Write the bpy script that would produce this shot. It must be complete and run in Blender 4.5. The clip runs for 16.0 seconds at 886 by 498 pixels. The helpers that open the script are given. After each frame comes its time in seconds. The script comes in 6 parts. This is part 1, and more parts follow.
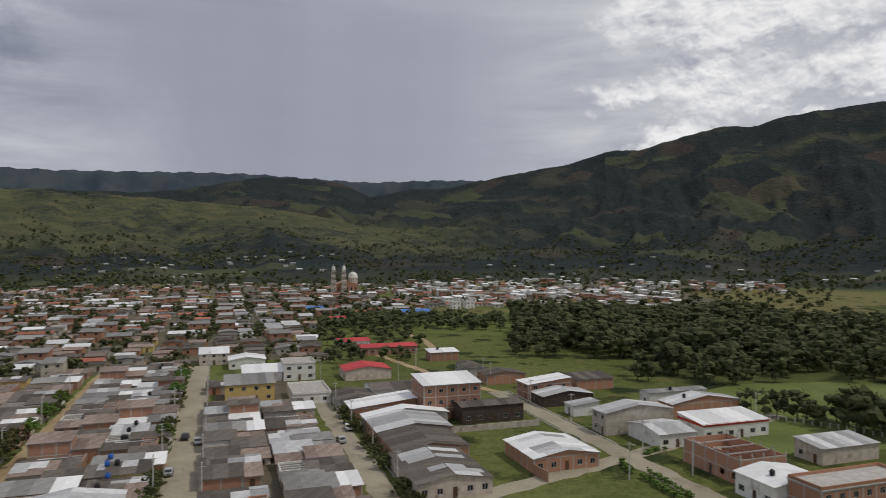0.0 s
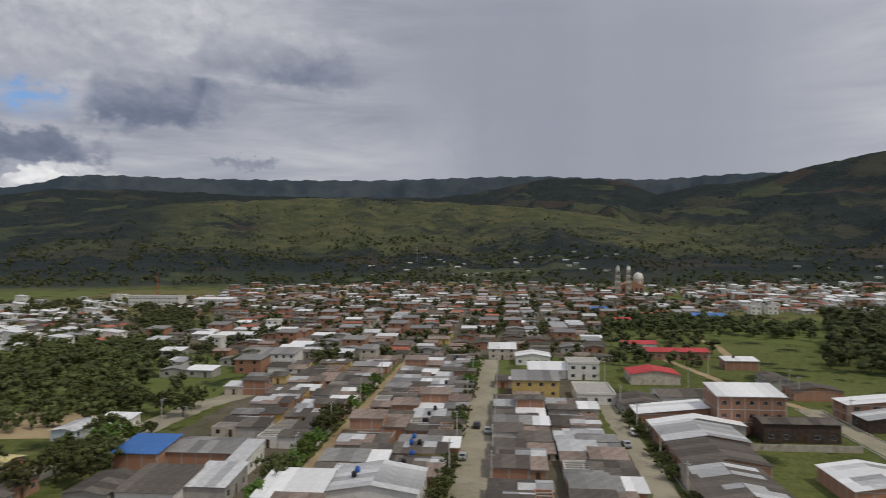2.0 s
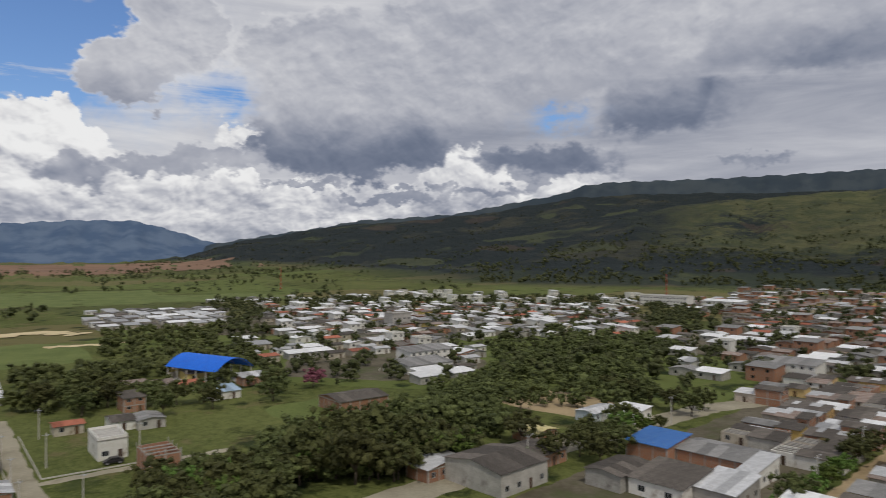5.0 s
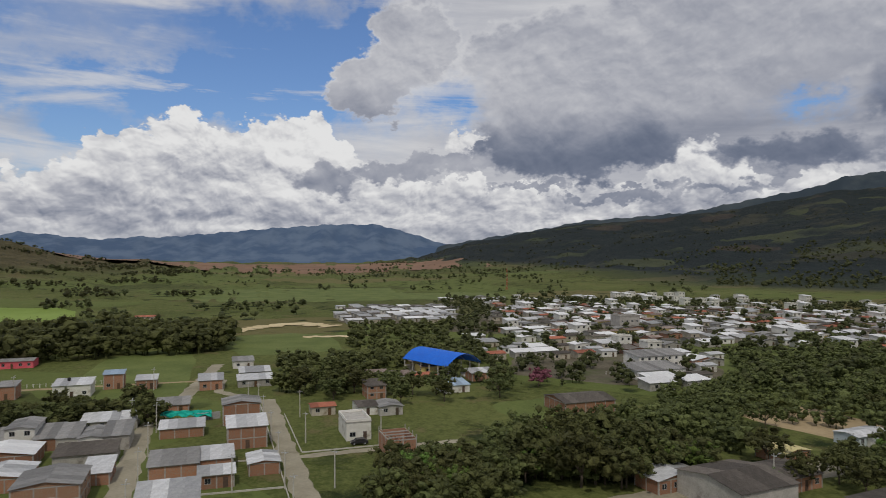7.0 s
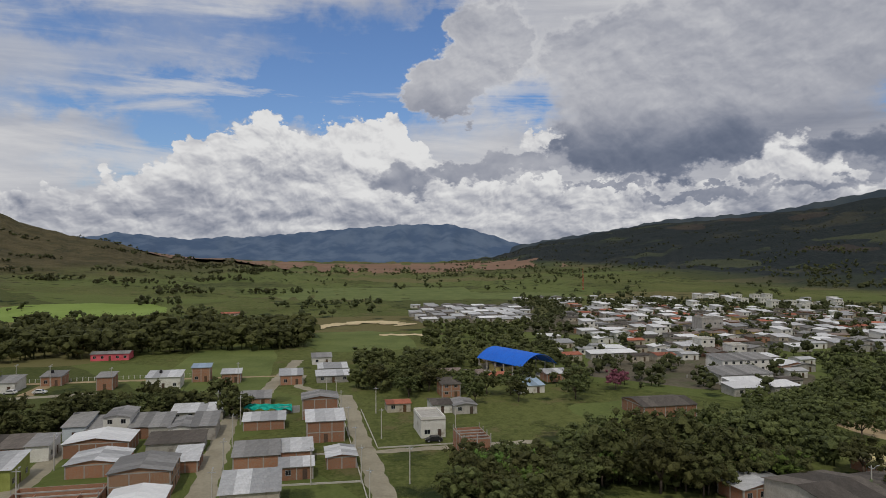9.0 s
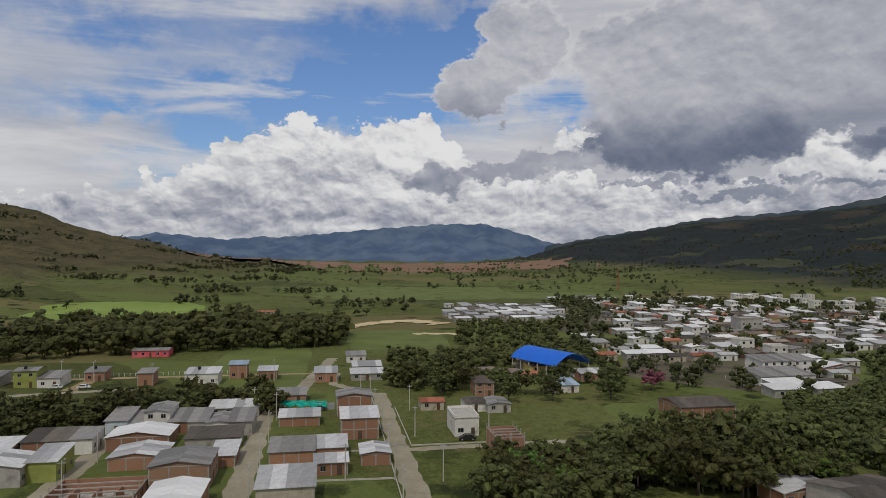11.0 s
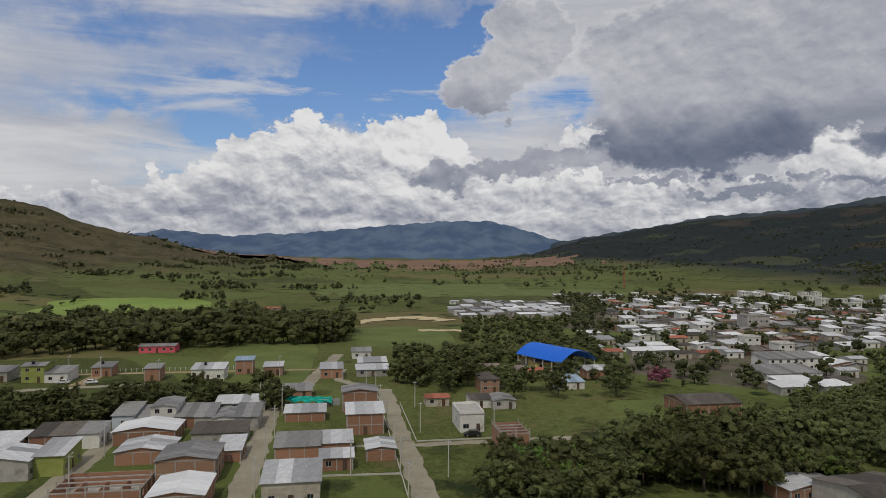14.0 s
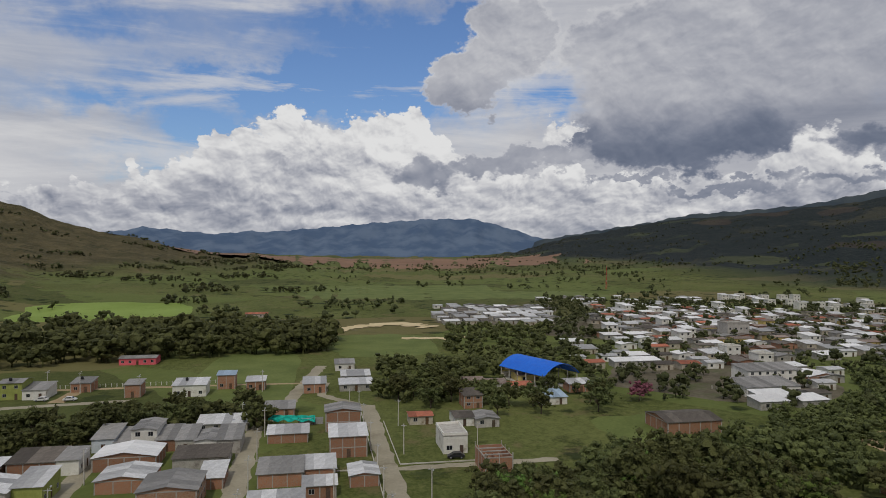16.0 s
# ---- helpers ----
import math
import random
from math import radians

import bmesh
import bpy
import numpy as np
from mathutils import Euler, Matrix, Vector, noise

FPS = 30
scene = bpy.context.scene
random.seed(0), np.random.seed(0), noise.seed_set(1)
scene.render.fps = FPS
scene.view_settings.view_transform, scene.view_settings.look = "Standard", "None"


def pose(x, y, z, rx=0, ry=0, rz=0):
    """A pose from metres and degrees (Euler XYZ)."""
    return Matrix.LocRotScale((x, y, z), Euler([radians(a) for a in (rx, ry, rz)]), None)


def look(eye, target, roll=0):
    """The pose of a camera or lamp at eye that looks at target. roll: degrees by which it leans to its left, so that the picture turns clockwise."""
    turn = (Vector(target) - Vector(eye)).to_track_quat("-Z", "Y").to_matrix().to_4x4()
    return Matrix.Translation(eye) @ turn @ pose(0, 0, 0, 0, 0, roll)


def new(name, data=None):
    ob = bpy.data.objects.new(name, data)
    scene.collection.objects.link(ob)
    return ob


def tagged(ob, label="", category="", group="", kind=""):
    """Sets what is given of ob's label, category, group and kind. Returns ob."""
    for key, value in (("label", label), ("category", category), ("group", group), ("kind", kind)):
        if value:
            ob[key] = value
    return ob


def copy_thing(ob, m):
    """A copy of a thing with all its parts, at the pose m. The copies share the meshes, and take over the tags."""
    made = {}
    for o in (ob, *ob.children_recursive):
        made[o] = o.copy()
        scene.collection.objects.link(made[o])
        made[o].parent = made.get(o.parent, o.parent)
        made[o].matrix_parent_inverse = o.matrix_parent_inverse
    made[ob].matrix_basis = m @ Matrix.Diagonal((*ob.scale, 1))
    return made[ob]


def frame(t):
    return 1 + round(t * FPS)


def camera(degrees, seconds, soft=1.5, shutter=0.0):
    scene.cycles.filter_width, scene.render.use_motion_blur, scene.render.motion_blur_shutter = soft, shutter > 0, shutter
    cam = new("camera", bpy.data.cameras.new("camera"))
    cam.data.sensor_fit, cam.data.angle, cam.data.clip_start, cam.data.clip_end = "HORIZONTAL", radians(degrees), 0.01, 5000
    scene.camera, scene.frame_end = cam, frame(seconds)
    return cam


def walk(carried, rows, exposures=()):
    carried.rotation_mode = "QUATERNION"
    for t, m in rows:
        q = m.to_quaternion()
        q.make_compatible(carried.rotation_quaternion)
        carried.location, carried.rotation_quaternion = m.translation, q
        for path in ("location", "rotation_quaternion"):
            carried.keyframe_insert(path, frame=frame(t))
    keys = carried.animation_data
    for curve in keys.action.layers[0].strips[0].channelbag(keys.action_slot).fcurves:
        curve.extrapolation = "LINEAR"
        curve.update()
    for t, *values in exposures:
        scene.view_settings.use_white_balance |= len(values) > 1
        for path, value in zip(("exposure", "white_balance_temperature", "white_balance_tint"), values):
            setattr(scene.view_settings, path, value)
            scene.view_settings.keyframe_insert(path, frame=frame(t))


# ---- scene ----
cam = camera(66.5, 16.0, soft=0.9, shutter=0.4)
# seconds, yaw, pitch, roll, height: the drone hovers, turns to its left and climbs a little at the end
FLIGHT = [
    (0.0, 0.0, 0.27, 0.0, 46.0), (0.5, 4.6, 0.27, 0.0, 46.0), (1.0, 9.8, 0.27, 0.1, 46.0),
    (1.5, 16.6, 0.27, 0.1, 46.0), (2.0, 23.7, 0.29, 0.1, 46.0), (2.5, 29.6, 0.31, 0.1, 46.0),
    (3.0, 35.4, 0.33, 0.1, 46.0), (3.5, 41.1, 0.35, 0.1, 46.0), (4.0, 48.6, 0.38, 0.1, 46.0),
    (4.5, 57.0, 0.42, 0.1, 45.9), (5.0, 64.9, 0.45, 0.1, 45.9), (5.5, 71.4, 0.48, 0.1, 45.9),
    (6.0, 76.6, 0.5, 0.1, 45.9), (6.5, 80.6, 0.52, 0.1, 45.8), (7.0, 83.8, 0.54, 0.1, 45.8),
    (7.5, 86.1, 0.56, 0.1, 45.8), (8.0, 87.8, 0.56, 0.1, 45.7), (8.5, 89.0, 0.55, 0.1, 45.7),
    (9.0, 90.1, 0.53, 0.0, 45.6), (10.0, 91.8, 0.52, 0.0, 45.4), (11.5, 93.3, 0.49, 0.0, 45.2),
    (12.0, 93.6, 0.47, 0.0, 45.2), (12.5, 93.9, 0.44, 0.0, 45.1), (13.0, 93.9, 0.38, 0.0, 44.9),
    (13.5, 93.7, 0.33, -0.1, 44.8), (14.0, 93.4, 0.26, -0.1, 45.0), (14.5, 93.1, 0.19, -0.1, 46.2),
    (15.0, 92.7, 0.11, -0.1, 47.8), (15.5, 92.3, 0.05, -0.1, 49.5), (16.0, 92.0, 0.01, -0.1, 51.2),
]
walk(cam, [(t, pose(0, 0, z, 90 + pitch, roll, yaw)) for t, yaw, pitch, roll, z in FLIGHT],
     exposures=[(0.0, -0.1), (2.5, -0.1), (5.0, -0.12), (8.0, -0.3), (16.0, -0.3)])


# ---- node arithmetic ----
class Val:
    """A socket of a node tree, with plain arithmetic."""

    def __init__(self, tree, sock):
        self.t, self.s = tree, sock

    def op(self, kind, *others, clamp=False):
        n = self.t.nodes.new("ShaderNodeMath")
        n.operation, n.use_clamp = kind, clamp
        for i, o in enumerate((self,) + others):
            if isinstance(o, Val):
                self.t.links.new(o.s, n.inputs[i])
            else:
                n.inputs[i].default_value = o
        return Val(self.t, n.outputs[0])

    def __add__(self, o): return self.op("ADD", o)
    def __sub__(self, o): return self.op("SUBTRACT", o)
    def __mul__(self, o): return self.op("MULTIPLY", o)
    def __truediv__(self, o): return self.op("DIVIDE", o)
    def __radd__(self, o): return self.op("ADD", o)
    def __rmul__(self, o): return self.op("MULTIPLY", o)
    def __rsub__(self, o): return (self * -1.0).op("ADD", o)

    def ramp(self, a, b):
        """0 at a, 1 at b, smooth between."""
        n = self.t.nodes.new("ShaderNodeMapRange")
        n.interpolation_type = "SMOOTHSTEP"
        self.t.links.new(self.s, n.inputs[0])
        flip = a > b
        n.inputs[1].default_value, n.inputs[2].default_value = (b, a) if flip else (a, b)
        n.inputs[3].default_value, n.inputs[4].default_value = (1, 0) if flip else (0, 1)
        return Val(self.t, n.outputs[0])


def combine(t, x, y, z=0.0):
    n = t.nodes.new("ShaderNodeCombineXYZ")
    for i, v in enumerate((x, y, z)):
        if isinstance(v, Val):
            t.links.new(v.s, n.inputs[i])
        else:
            n.inputs[i].default_value = v
    return n.outputs[0]


def noise_at(t, vec, scale, detail=4.0, rough=0.55, distort=0.0):
    n = t.nodes.new("ShaderNodeTexNoise")
    if vec is not None:
        t.links.new(vec, n.inputs["Vector"])
    n.inputs["Scale"].default_value, n.inputs["Detail"].default_value = scale, detail
    n.inputs["Roughness"].default_value, n.inputs["Distortion"].default_value = rough, distort
    return Val(t, n.outputs[0])


def cells_at(t, vec, scale, detail=3.0, rough=0.5, feature="SMOOTH_F1"):
    n = t.nodes.new("ShaderNodeTexVoronoi")
    n.feature = feature
    t.links.new(vec, n.inputs["Vector"])
    n.inputs["Scale"].default_value, n.inputs["Detail"].default_value = scale, detail
    n.inputs["Roughness"].default_value = rough
    return Val(t, n.outputs["Distance"])


def blend(t, fac, a, b):
    """Colour a where fac is 0, b where it is 1."""
    n = t.nodes.new("ShaderNodeMix")
    n.data_type = "RGBA"
    for sock, v in ((n.inputs[0], fac), (n.inputs[6], a), (n.inputs[7], b)):
        if isinstance(v, Val):
            t.links.new(v.s, sock)
        elif isinstance(v, bpy.types.NodeSocket):
            t.links.new(v, sock)
        elif isinstance(v, (int, float)):
            sock.default_value = v
        else:
            sock.default_value = (*v, 1)
    return n.outputs[2]


# ---- sky: broken cumulus over a valley, a rain shaft beyond the town ----
SUN_AZ, SUN_EL = -100.0, 56.0     # degrees from +y to the left, and above the horizon
world = bpy.data.worlds.new("sky")
scene.world = world
world.use_nodes = True
wt = world.node_tree
wt.nodes.clear()
coord = wt.nodes.new("ShaderNodeTexCoord")
parts_xyz = wt.nodes.new("ShaderNodeSeparateXYZ")
wt.links.new(coord.outputs["Generated"], parts_xyz.inputs[0])
dx, dy, dz = (Val(wt, parts_xyz.outputs[i]) for i in range(3))
AZ = (dx * -1.0).op("ARCTAN2", dy) * (180 / math.pi)
EL = dz.op("ARCSINE") * (180 / math.pi)
flat = combine(wt, dx / (dz.op("MAXIMUM", 0.0) + 0.12), dy / (dz.op("MAXIMUM", 0.0) + 0.12))
sphere = combine(wt, dx, dy, dz * 1.5)
# cloud edges: wide waves and rounded puffs shift the place of every form
tear_a = noise_at(wt, sphere, 4.0, 5.0, 0.55) - 0.5
tear_b = noise_at(wt, combine(wt, dy + 3.1, dz * 1.5, dx), 4.4, 5.0, 0.55) - 0.5
puff_a = cells_at(wt, combine(wt, AZ * 0.1, EL * 0.14), 4.0, 4.0, 0.6) - 0.4
puff_b = cells_at(wt, combine(wt, AZ * 0.1, EL * 0.14, 5.0), 4.0, 4.0, 0.6) - 0.4
A = AZ + tear_a * 8.0 + puff_a * 2.6
E = EL + tear_b * 4.0 + puff_b * 2.0


def oval(az, el, wide, high):
    return ((A - az) / wide).op("POWER", 2.0) + ((E - el) / high).op("POWER", 2.0)


def lump(az, el, wide, high, strength):
    """A soft oval in the sky."""
    return (oval(az, el, wide, high) * -1.0).op("EXPONENT") * strength


def total(vals):
    out = vals[0]
    for v in vals[1:]:
        out = out + v
    return out


def cloud(*ovals):
    """Distance inwards from the outline of several joined ovals: 0 at the edge, towards 1 inside."""
    out = None
    for az, el, wide, high in ovals:
        one = 1.0 - oval(az, el, wide, high).op("SQRT")
        out = one if out is None else out.op("SMOOTH_MAX", one, 0.12)
    return out


def profile(marks, low, high):
    """Height along the azimuth, in degrees, between marks of azimuth and height."""
    n = wt.nodes.new("ShaderNodeValToRGB")
    el = n.color_ramp.elements
    for i, (az, h) in enumerate(marks):
        e = el[i] if i < 2 else el.new(0.5)
        e.position = 0.0 if i == 0 else 1.0
    for e, (az, h) in zip(el, marks):
        e.position = (az - low) / (high - low)
        e.color = (h / 20, h / 20, h / 20, 1)
    wt.links.new(((AZ + tear_a * 2.0 - low) / (high - low)).s, n.inputs[0])
    return Val(wt, n.outputs[0]) * 20.0


def over(low, mask, top):
    return low * (1.0 - mask) + top * mask


broad = noise_at(wt, sphere, 2.6, 4.0, 0.5) - 0.5
fine = noise_at(wt, sphere, 9.0, 6.0, 0.6) - 0.5
high = noise_at(wt, flat, 0.8, 7.0, 0.62, 0.5)
streaks = noise_at(wt, combine(wt, AZ * 0.045, EL * 0.32, 3.0), 1.0, 6.0, 0.6, 0.6)
layers = noise_at(wt, combine(wt, AZ * 0.10, EL * 0.55, 7.0), 1.0, 5.0, 0.6, 0.3) - 0.5
# rounded heads of the cumulus at two sizes, lit from above and behind the viewer
tower = combine(wt, AZ * 0.1 + tear_a * 0.7, EL * 0.14 + tear_b * 0.5, 2.0)
tower_up = combine(wt, AZ * 0.1 + tear_a * 0.7 - 0.03, EL * 0.14 + tear_b * 0.5 + 0.10, 2.0)
heads = cells_at(wt, tower, 2.2, 4.0, 0.55)
relief = cells_at(wt, tower_up, 2.2, 4.0, 0.55) - heads
knobs = cells_at(wt, combine(wt, AZ * 0.1 + tear_a * 0.7 - 0.01, EL * 0.14 + tear_b * 0.5 + 0.03, 9.0), 6.5, 3.0, 0.55) - cells_at(wt, combine(wt, AZ * 0.1 + tear_a * 0.7, EL * 0.14 + tear_b * 0.5, 9.0), 6.5, 3.0, 0.55)
# high thin cover with blue between
veil = (streaks * 0.55 + high * 0.45).ramp(0.43, 0.60)
blue = total([lump(110, 14.6, 9, 1.8, 1.3), lump(97.5, 15.0, 7, 3.0, 1.7), lump(112.5, 10.0, 3.6, 1.8, 1.6), lump(117.5, 8.4, 3.5, 1.0, 1.1), lump(91, 18.6, 3.4, 3.6, 1.3), lump(103, 19.5, 12, 2.2, 0.7), lump(105.5, 13.2, 4.0, 1.1, 1.2),
              lump(119, 12.5, 7, 1.1, 0.8), lump(122, 18.5, 8, 1.6, 0.6), lump(84.6, 13.3, 2.7, 1.6, 2.2), lump(56.0, 12.7, 2.5, 0.8, 1.7), lump(160, 30, 40, 14, 0.8), lump(235, 45, 55, 20, 0.8)])
blue = (blue * (1.2 - veil * 1.0)).op("MINIMUM", 1.0).op("MAXIMUM", 0.0)
thin = 0.52 + AZ.ramp(55, 105) * 0.17 + broad * 0.25 + (streaks - 0.5) * 0.55 + (high - 0.5) * 0.45 + AZ.ramp(22, -20) * 0.10
# the bright broken clouds to the right of the rain
right_in = cloud((-21, 14.2, 6.5, 3.2), (-13, 13.8, 3.2, 1.2), (-31, 14.2, 7, 2.6), (-17, 10, 3.6, 2.0), (-22, 19, 12, 2.4), (-28, 10, 6, 1.4), (-45, 15, 12, 6))
sky_light = over(thin, right_in.ramp(-0.15, 0.45), 0.84 + relief * 0.5 + knobs * 0.35 + fine * 0.5 - lump(-15, 16.3, 9, 1.0, 0.28) - lump(-27, 11.8, 6, 0.9, 0.2))
# the cumulus bank low over the far range
bank_top = profile([(46, 6.0), (51, 8.9), (54, 8.3), (58, 7.2), (60.5, 9.6), (63, 10.8), (66.4, 9.2), (70, 6.8), (74.4, 8.0), (78.8, 7.4), (81, 8.7), (83.4, 7.6), (90, 8.4), (91.6, 10.8), (92.8, 12.2), (94, 13.2), (96.8, 13.4), (98.6, 12.4), (100.5, 11.8), (102.3, 12.5),
                    (105.4, 12.9), (107, 11.2), (108.5, 11.6), (111.2, 11.2), (112.6, 9.4), (115, 7.0), (116.4, 7.8), (118, 6.0), (120, 7.0), (124, 5.8), (130, 7.5), (150, 8)], 40, 150)
ragged = cells_at(wt, combine(wt, AZ * 0.1, EL * 0.14, 2.0), 4.2, 4.0, 0.6)
edge = bank_top + (0.36 - ragged) * 2.6 + tear_b * 1.6 - EL
bank = edge.ramp(-0.05, 0.35) * AZ.ramp(46, 56) * AZ.ramp(185, 145)
bank_light = (0.88 + relief * 0.55 + knobs * 0.34 - (heads - 0.35) * 0.15 + fine * 0.30 + broad * 0.55 + edge.ramp(4.5, 0.2) * 0.12 - EL.ramp(8.5, 2.5) * 0.20
              + layers * EL.ramp(7.0, 3.5) * 0.6 - lump(107, 4.6, 8, 0.9, 0.16) - lump(101, 8.8, 3.0, 1.2, 0.14) - lump(88, 6.0, 8, 0.8, 0.14))
sky_light = over(sky_light, bank, bank_light)
# a level grey band before the bank, right of its highest tower
band_in = cloud((94.6, 7.9, 3.3, 1.4), (88, 8.7, 6.0, 1.0), (83.5, 9.0, 3.0, 0.8), (78, 7.2, 4.0, 0.5), (71, 6.6, 5.0, 0.5))
sky_light = over(sky_light, band_in.ramp(-0.05, 0.35) * 0.85, 0.46 + relief * 0.3 + fine * 0.35 + (EL - 7.5) * 0.05)
# grey middle clouds with level dark undersides
mid_in = cloud((90.5, 15.2, 3.6, 2.6), (87.5, 18.5, 4.5, 4.6), (76, 15.2, 8.5, 6.4), (66, 17.0, 11, 5.6), (74.5, 10.4, 9.5, 2.8), (60.5, 19, 10, 6), (57.5, 9.3, 7.2, 1.5), (49, 13.4, 7.6, 2.7), (36, 17.0, 7, 2.9), (50, 20, 16, 4.6))
hole = (1.0 - lump(84.6, 13.3, 2.7, 1.6, 1.6).op("MINIMUM", 1.0)) * (1.0 - lump(56.0, 12.7, 2.5, 0.8, 1.4).op("MINIMUM", 1.0))
mid = (mid_in.ramp(-0.03, 0.16) * AZ.ramp(58, 68) + mid_in.ramp(-0.12, 0.42) * AZ.ramp(68, 58) * AZ.ramp(36, 46) * 0.9 + mid_in.ramp(-0.25, 0.7) * AZ.ramp(46, 36) * 0.75) * hole
# how far above its own level base a place lies
floor_of = profile([(20, 14.2), (33, 14.4), (43, 14.0), (44.5, 10.8), (51, 10.6), (52, 8.0), (65, 7.8), (67, 8.6), (69, 7.8), (78, 8.0), (81, 8.6), (85, 9.4), (88, 10.0), (92, 10.4), (100, 10.4)], 20, 100)
rise_up = EL + tear_b * 2.5 + puff_b * 0.8 - floor_of
mid_light = (0.07 + AZ.ramp(68, 58) * 0.09 + rise_up.ramp(0.0, 4.8) * 0.44 + AZ.ramp(58, 84) * 0.10 + AZ.ramp(46, 34) * 0.14 + broad * 0.40 + fine * 0.22 + relief * 0.24 + knobs * 0.10 + rise_up.ramp(0.3, -0.8) * 0.10
             + mid_in.ramp(0.22, 0.0) * AZ.ramp(60, 80) * 0.22 - lump(36, 15, 7, 1.6, 0.10) + lump(66, 15.5, 9, 1.6, 0.06))
sky_light = over(sky_light, mid, mid_light)
tuft_in = cloud((84.4, 10.5, 1.5, 1.1), (83.0, 10.8, 0.9, 0.6), (85.3, 11.0, 0.8, 0.7))
sky_light = over(sky_light, tuft_in.ramp(-0.1, 0.5), 0.90 + relief * 0.4 + knobs * 0.4 + fine * 0.3)
small_in = cloud((42, 8.3, 3.2, 0.6), (63, 6.4, 5, 0.5))
sky_light = over(sky_light, small_in.ramp(0.0, 0.6), 0.36 + fine * 0.3 + relief * 0.25)
# the rain: a smooth grey curtain with faint upright streaks
streak = noise_at(wt, combine(wt, AZ * 0.16, EL * 0.012), 1.0, 3.0, 0.5)
rain = AZ.ramp(34, 22) * AZ.ramp(-16, 0) * EL.ramp(30, 16) * (1.0 - mid * AZ.ramp(20, 30) * 0.8)
rain_light = 0.415 + (streak - 0.5) * 0.09 + AZ.ramp(14, -14) * 0.09 + lump(27, 8.5, 4, 4.0, 0.10)
light = over(sky_light, rain * 0.94, rain_light)
cloudless = (1.0 - bank) * (1.0 - mid) * (1.0 - rain) * (1.0 - small_in.ramp(0.0, 0.3)) * (1.0 - band_in.ramp(0.0, 0.3)) * (1.0 - tuft_in.ramp(0.0, 0.3)) * AZ.ramp(18, 40)
ramp = wt.nodes.new("ShaderNodeValToRGB")
ramp.color_ramp.interpolation = "B_SPLINE"
stops = ramp.color_ramp.elements
stops[0].position, stops[0].color = 0.0, (0.11, 0.14, 0.21, 1)
stops[1].position, stops[1].color = 1.0, (0.92, 0.92, 0.92, 1)
for place, col in ((0.25, (0.20, 0.23, 0.31, 1)), (0.45, (0.34, 0.36, 0.43, 1)), (0.65, (0.55, 0.56, 0.61, 1)), (0.85, (0.80, 0.80, 0.81, 1))):
    stops.new(place).color = col
wt.links.new(light.s, ramp.inputs[0])
air = wt.nodes.new("ShaderNodeTexSky")
air.sky_type, air.sun_disc = "NISHITA", False
air.sun_elevation, air.sun_rotation = radians(SUN_EL), radians(-SUN_AZ)
air.air_density, air.dust_density = 1.2, 0.6
dim = wt.nodes.new("ShaderNodeVectorMath")
dim.operation = "MULTIPLY"
dim.inputs[1].default_value = (0.070, 0.088, 0.122)
wt.links.new(air.outputs[0], dim.inputs[0])
open_sky = blue * cloudless
haze = blend(wt, EL.ramp(3.0, -1.0) * 0.5, blend(wt, open_sky, ramp.outputs[0], dim.outputs[0]), (0.46, 0.49, 0.54))
back = wt.nodes.new("ShaderNodeBackground")
wt.links.new(haze, back.inputs[0])
back.inputs[1].default_value = 1.0
wout = wt.nodes.new("ShaderNodeOutputWorld")
wt.links.new(back.outputs[0], wout.inputs[0])

sun = new("sun", bpy.data.lights.new("sun", "SUN"))
sun.data.energy, sun.data.angle, sun.data.color = 1.7, radians(2.0), (1.0, 0.93, 0.81)
sun.matrix_world = look((0, 0, 400), (400 * math.sin(radians(SUN_AZ)), -400 * math.cos(radians(SUN_AZ)), 400 - 400 * math.tan(radians(SUN_EL))))


# ---- materials ----
def material(name):
    m = bpy.data.materials.new(name)
    m.use_nodes = True
    t = m.node_tree
    b = t.nodes["Principled BSDF"]
    b.inputs["Roughness"].default_value = 0.9
    b.inputs["Specular IOR Level"].default_value = 0.25
    return m, t, b


def place_of(t, kind="Position"):
    """World place or the object's own coordinates."""
    if kind == "Position":
        return t.nodes.new("ShaderNodeNewGeometry").outputs["Position"]
    return t.nodes.new("ShaderNodeTexCoord").outputs["Object"]


def bump(t, b, height, dist, strength=1.0):
    n = t.nodes.new("ShaderNodeBump")
    n.inputs["Strength"].default_value, n.inputs["Distance"].default_value = strength, dist
    t.links.new(height.s, n.inputs["Height"])
    t.links.new(n.outputs[0], b.inputs["Normal"])


def own_random(t):
    return Val(t, t.nodes.new("ShaderNodeObjectInfo").outputs["Random"])


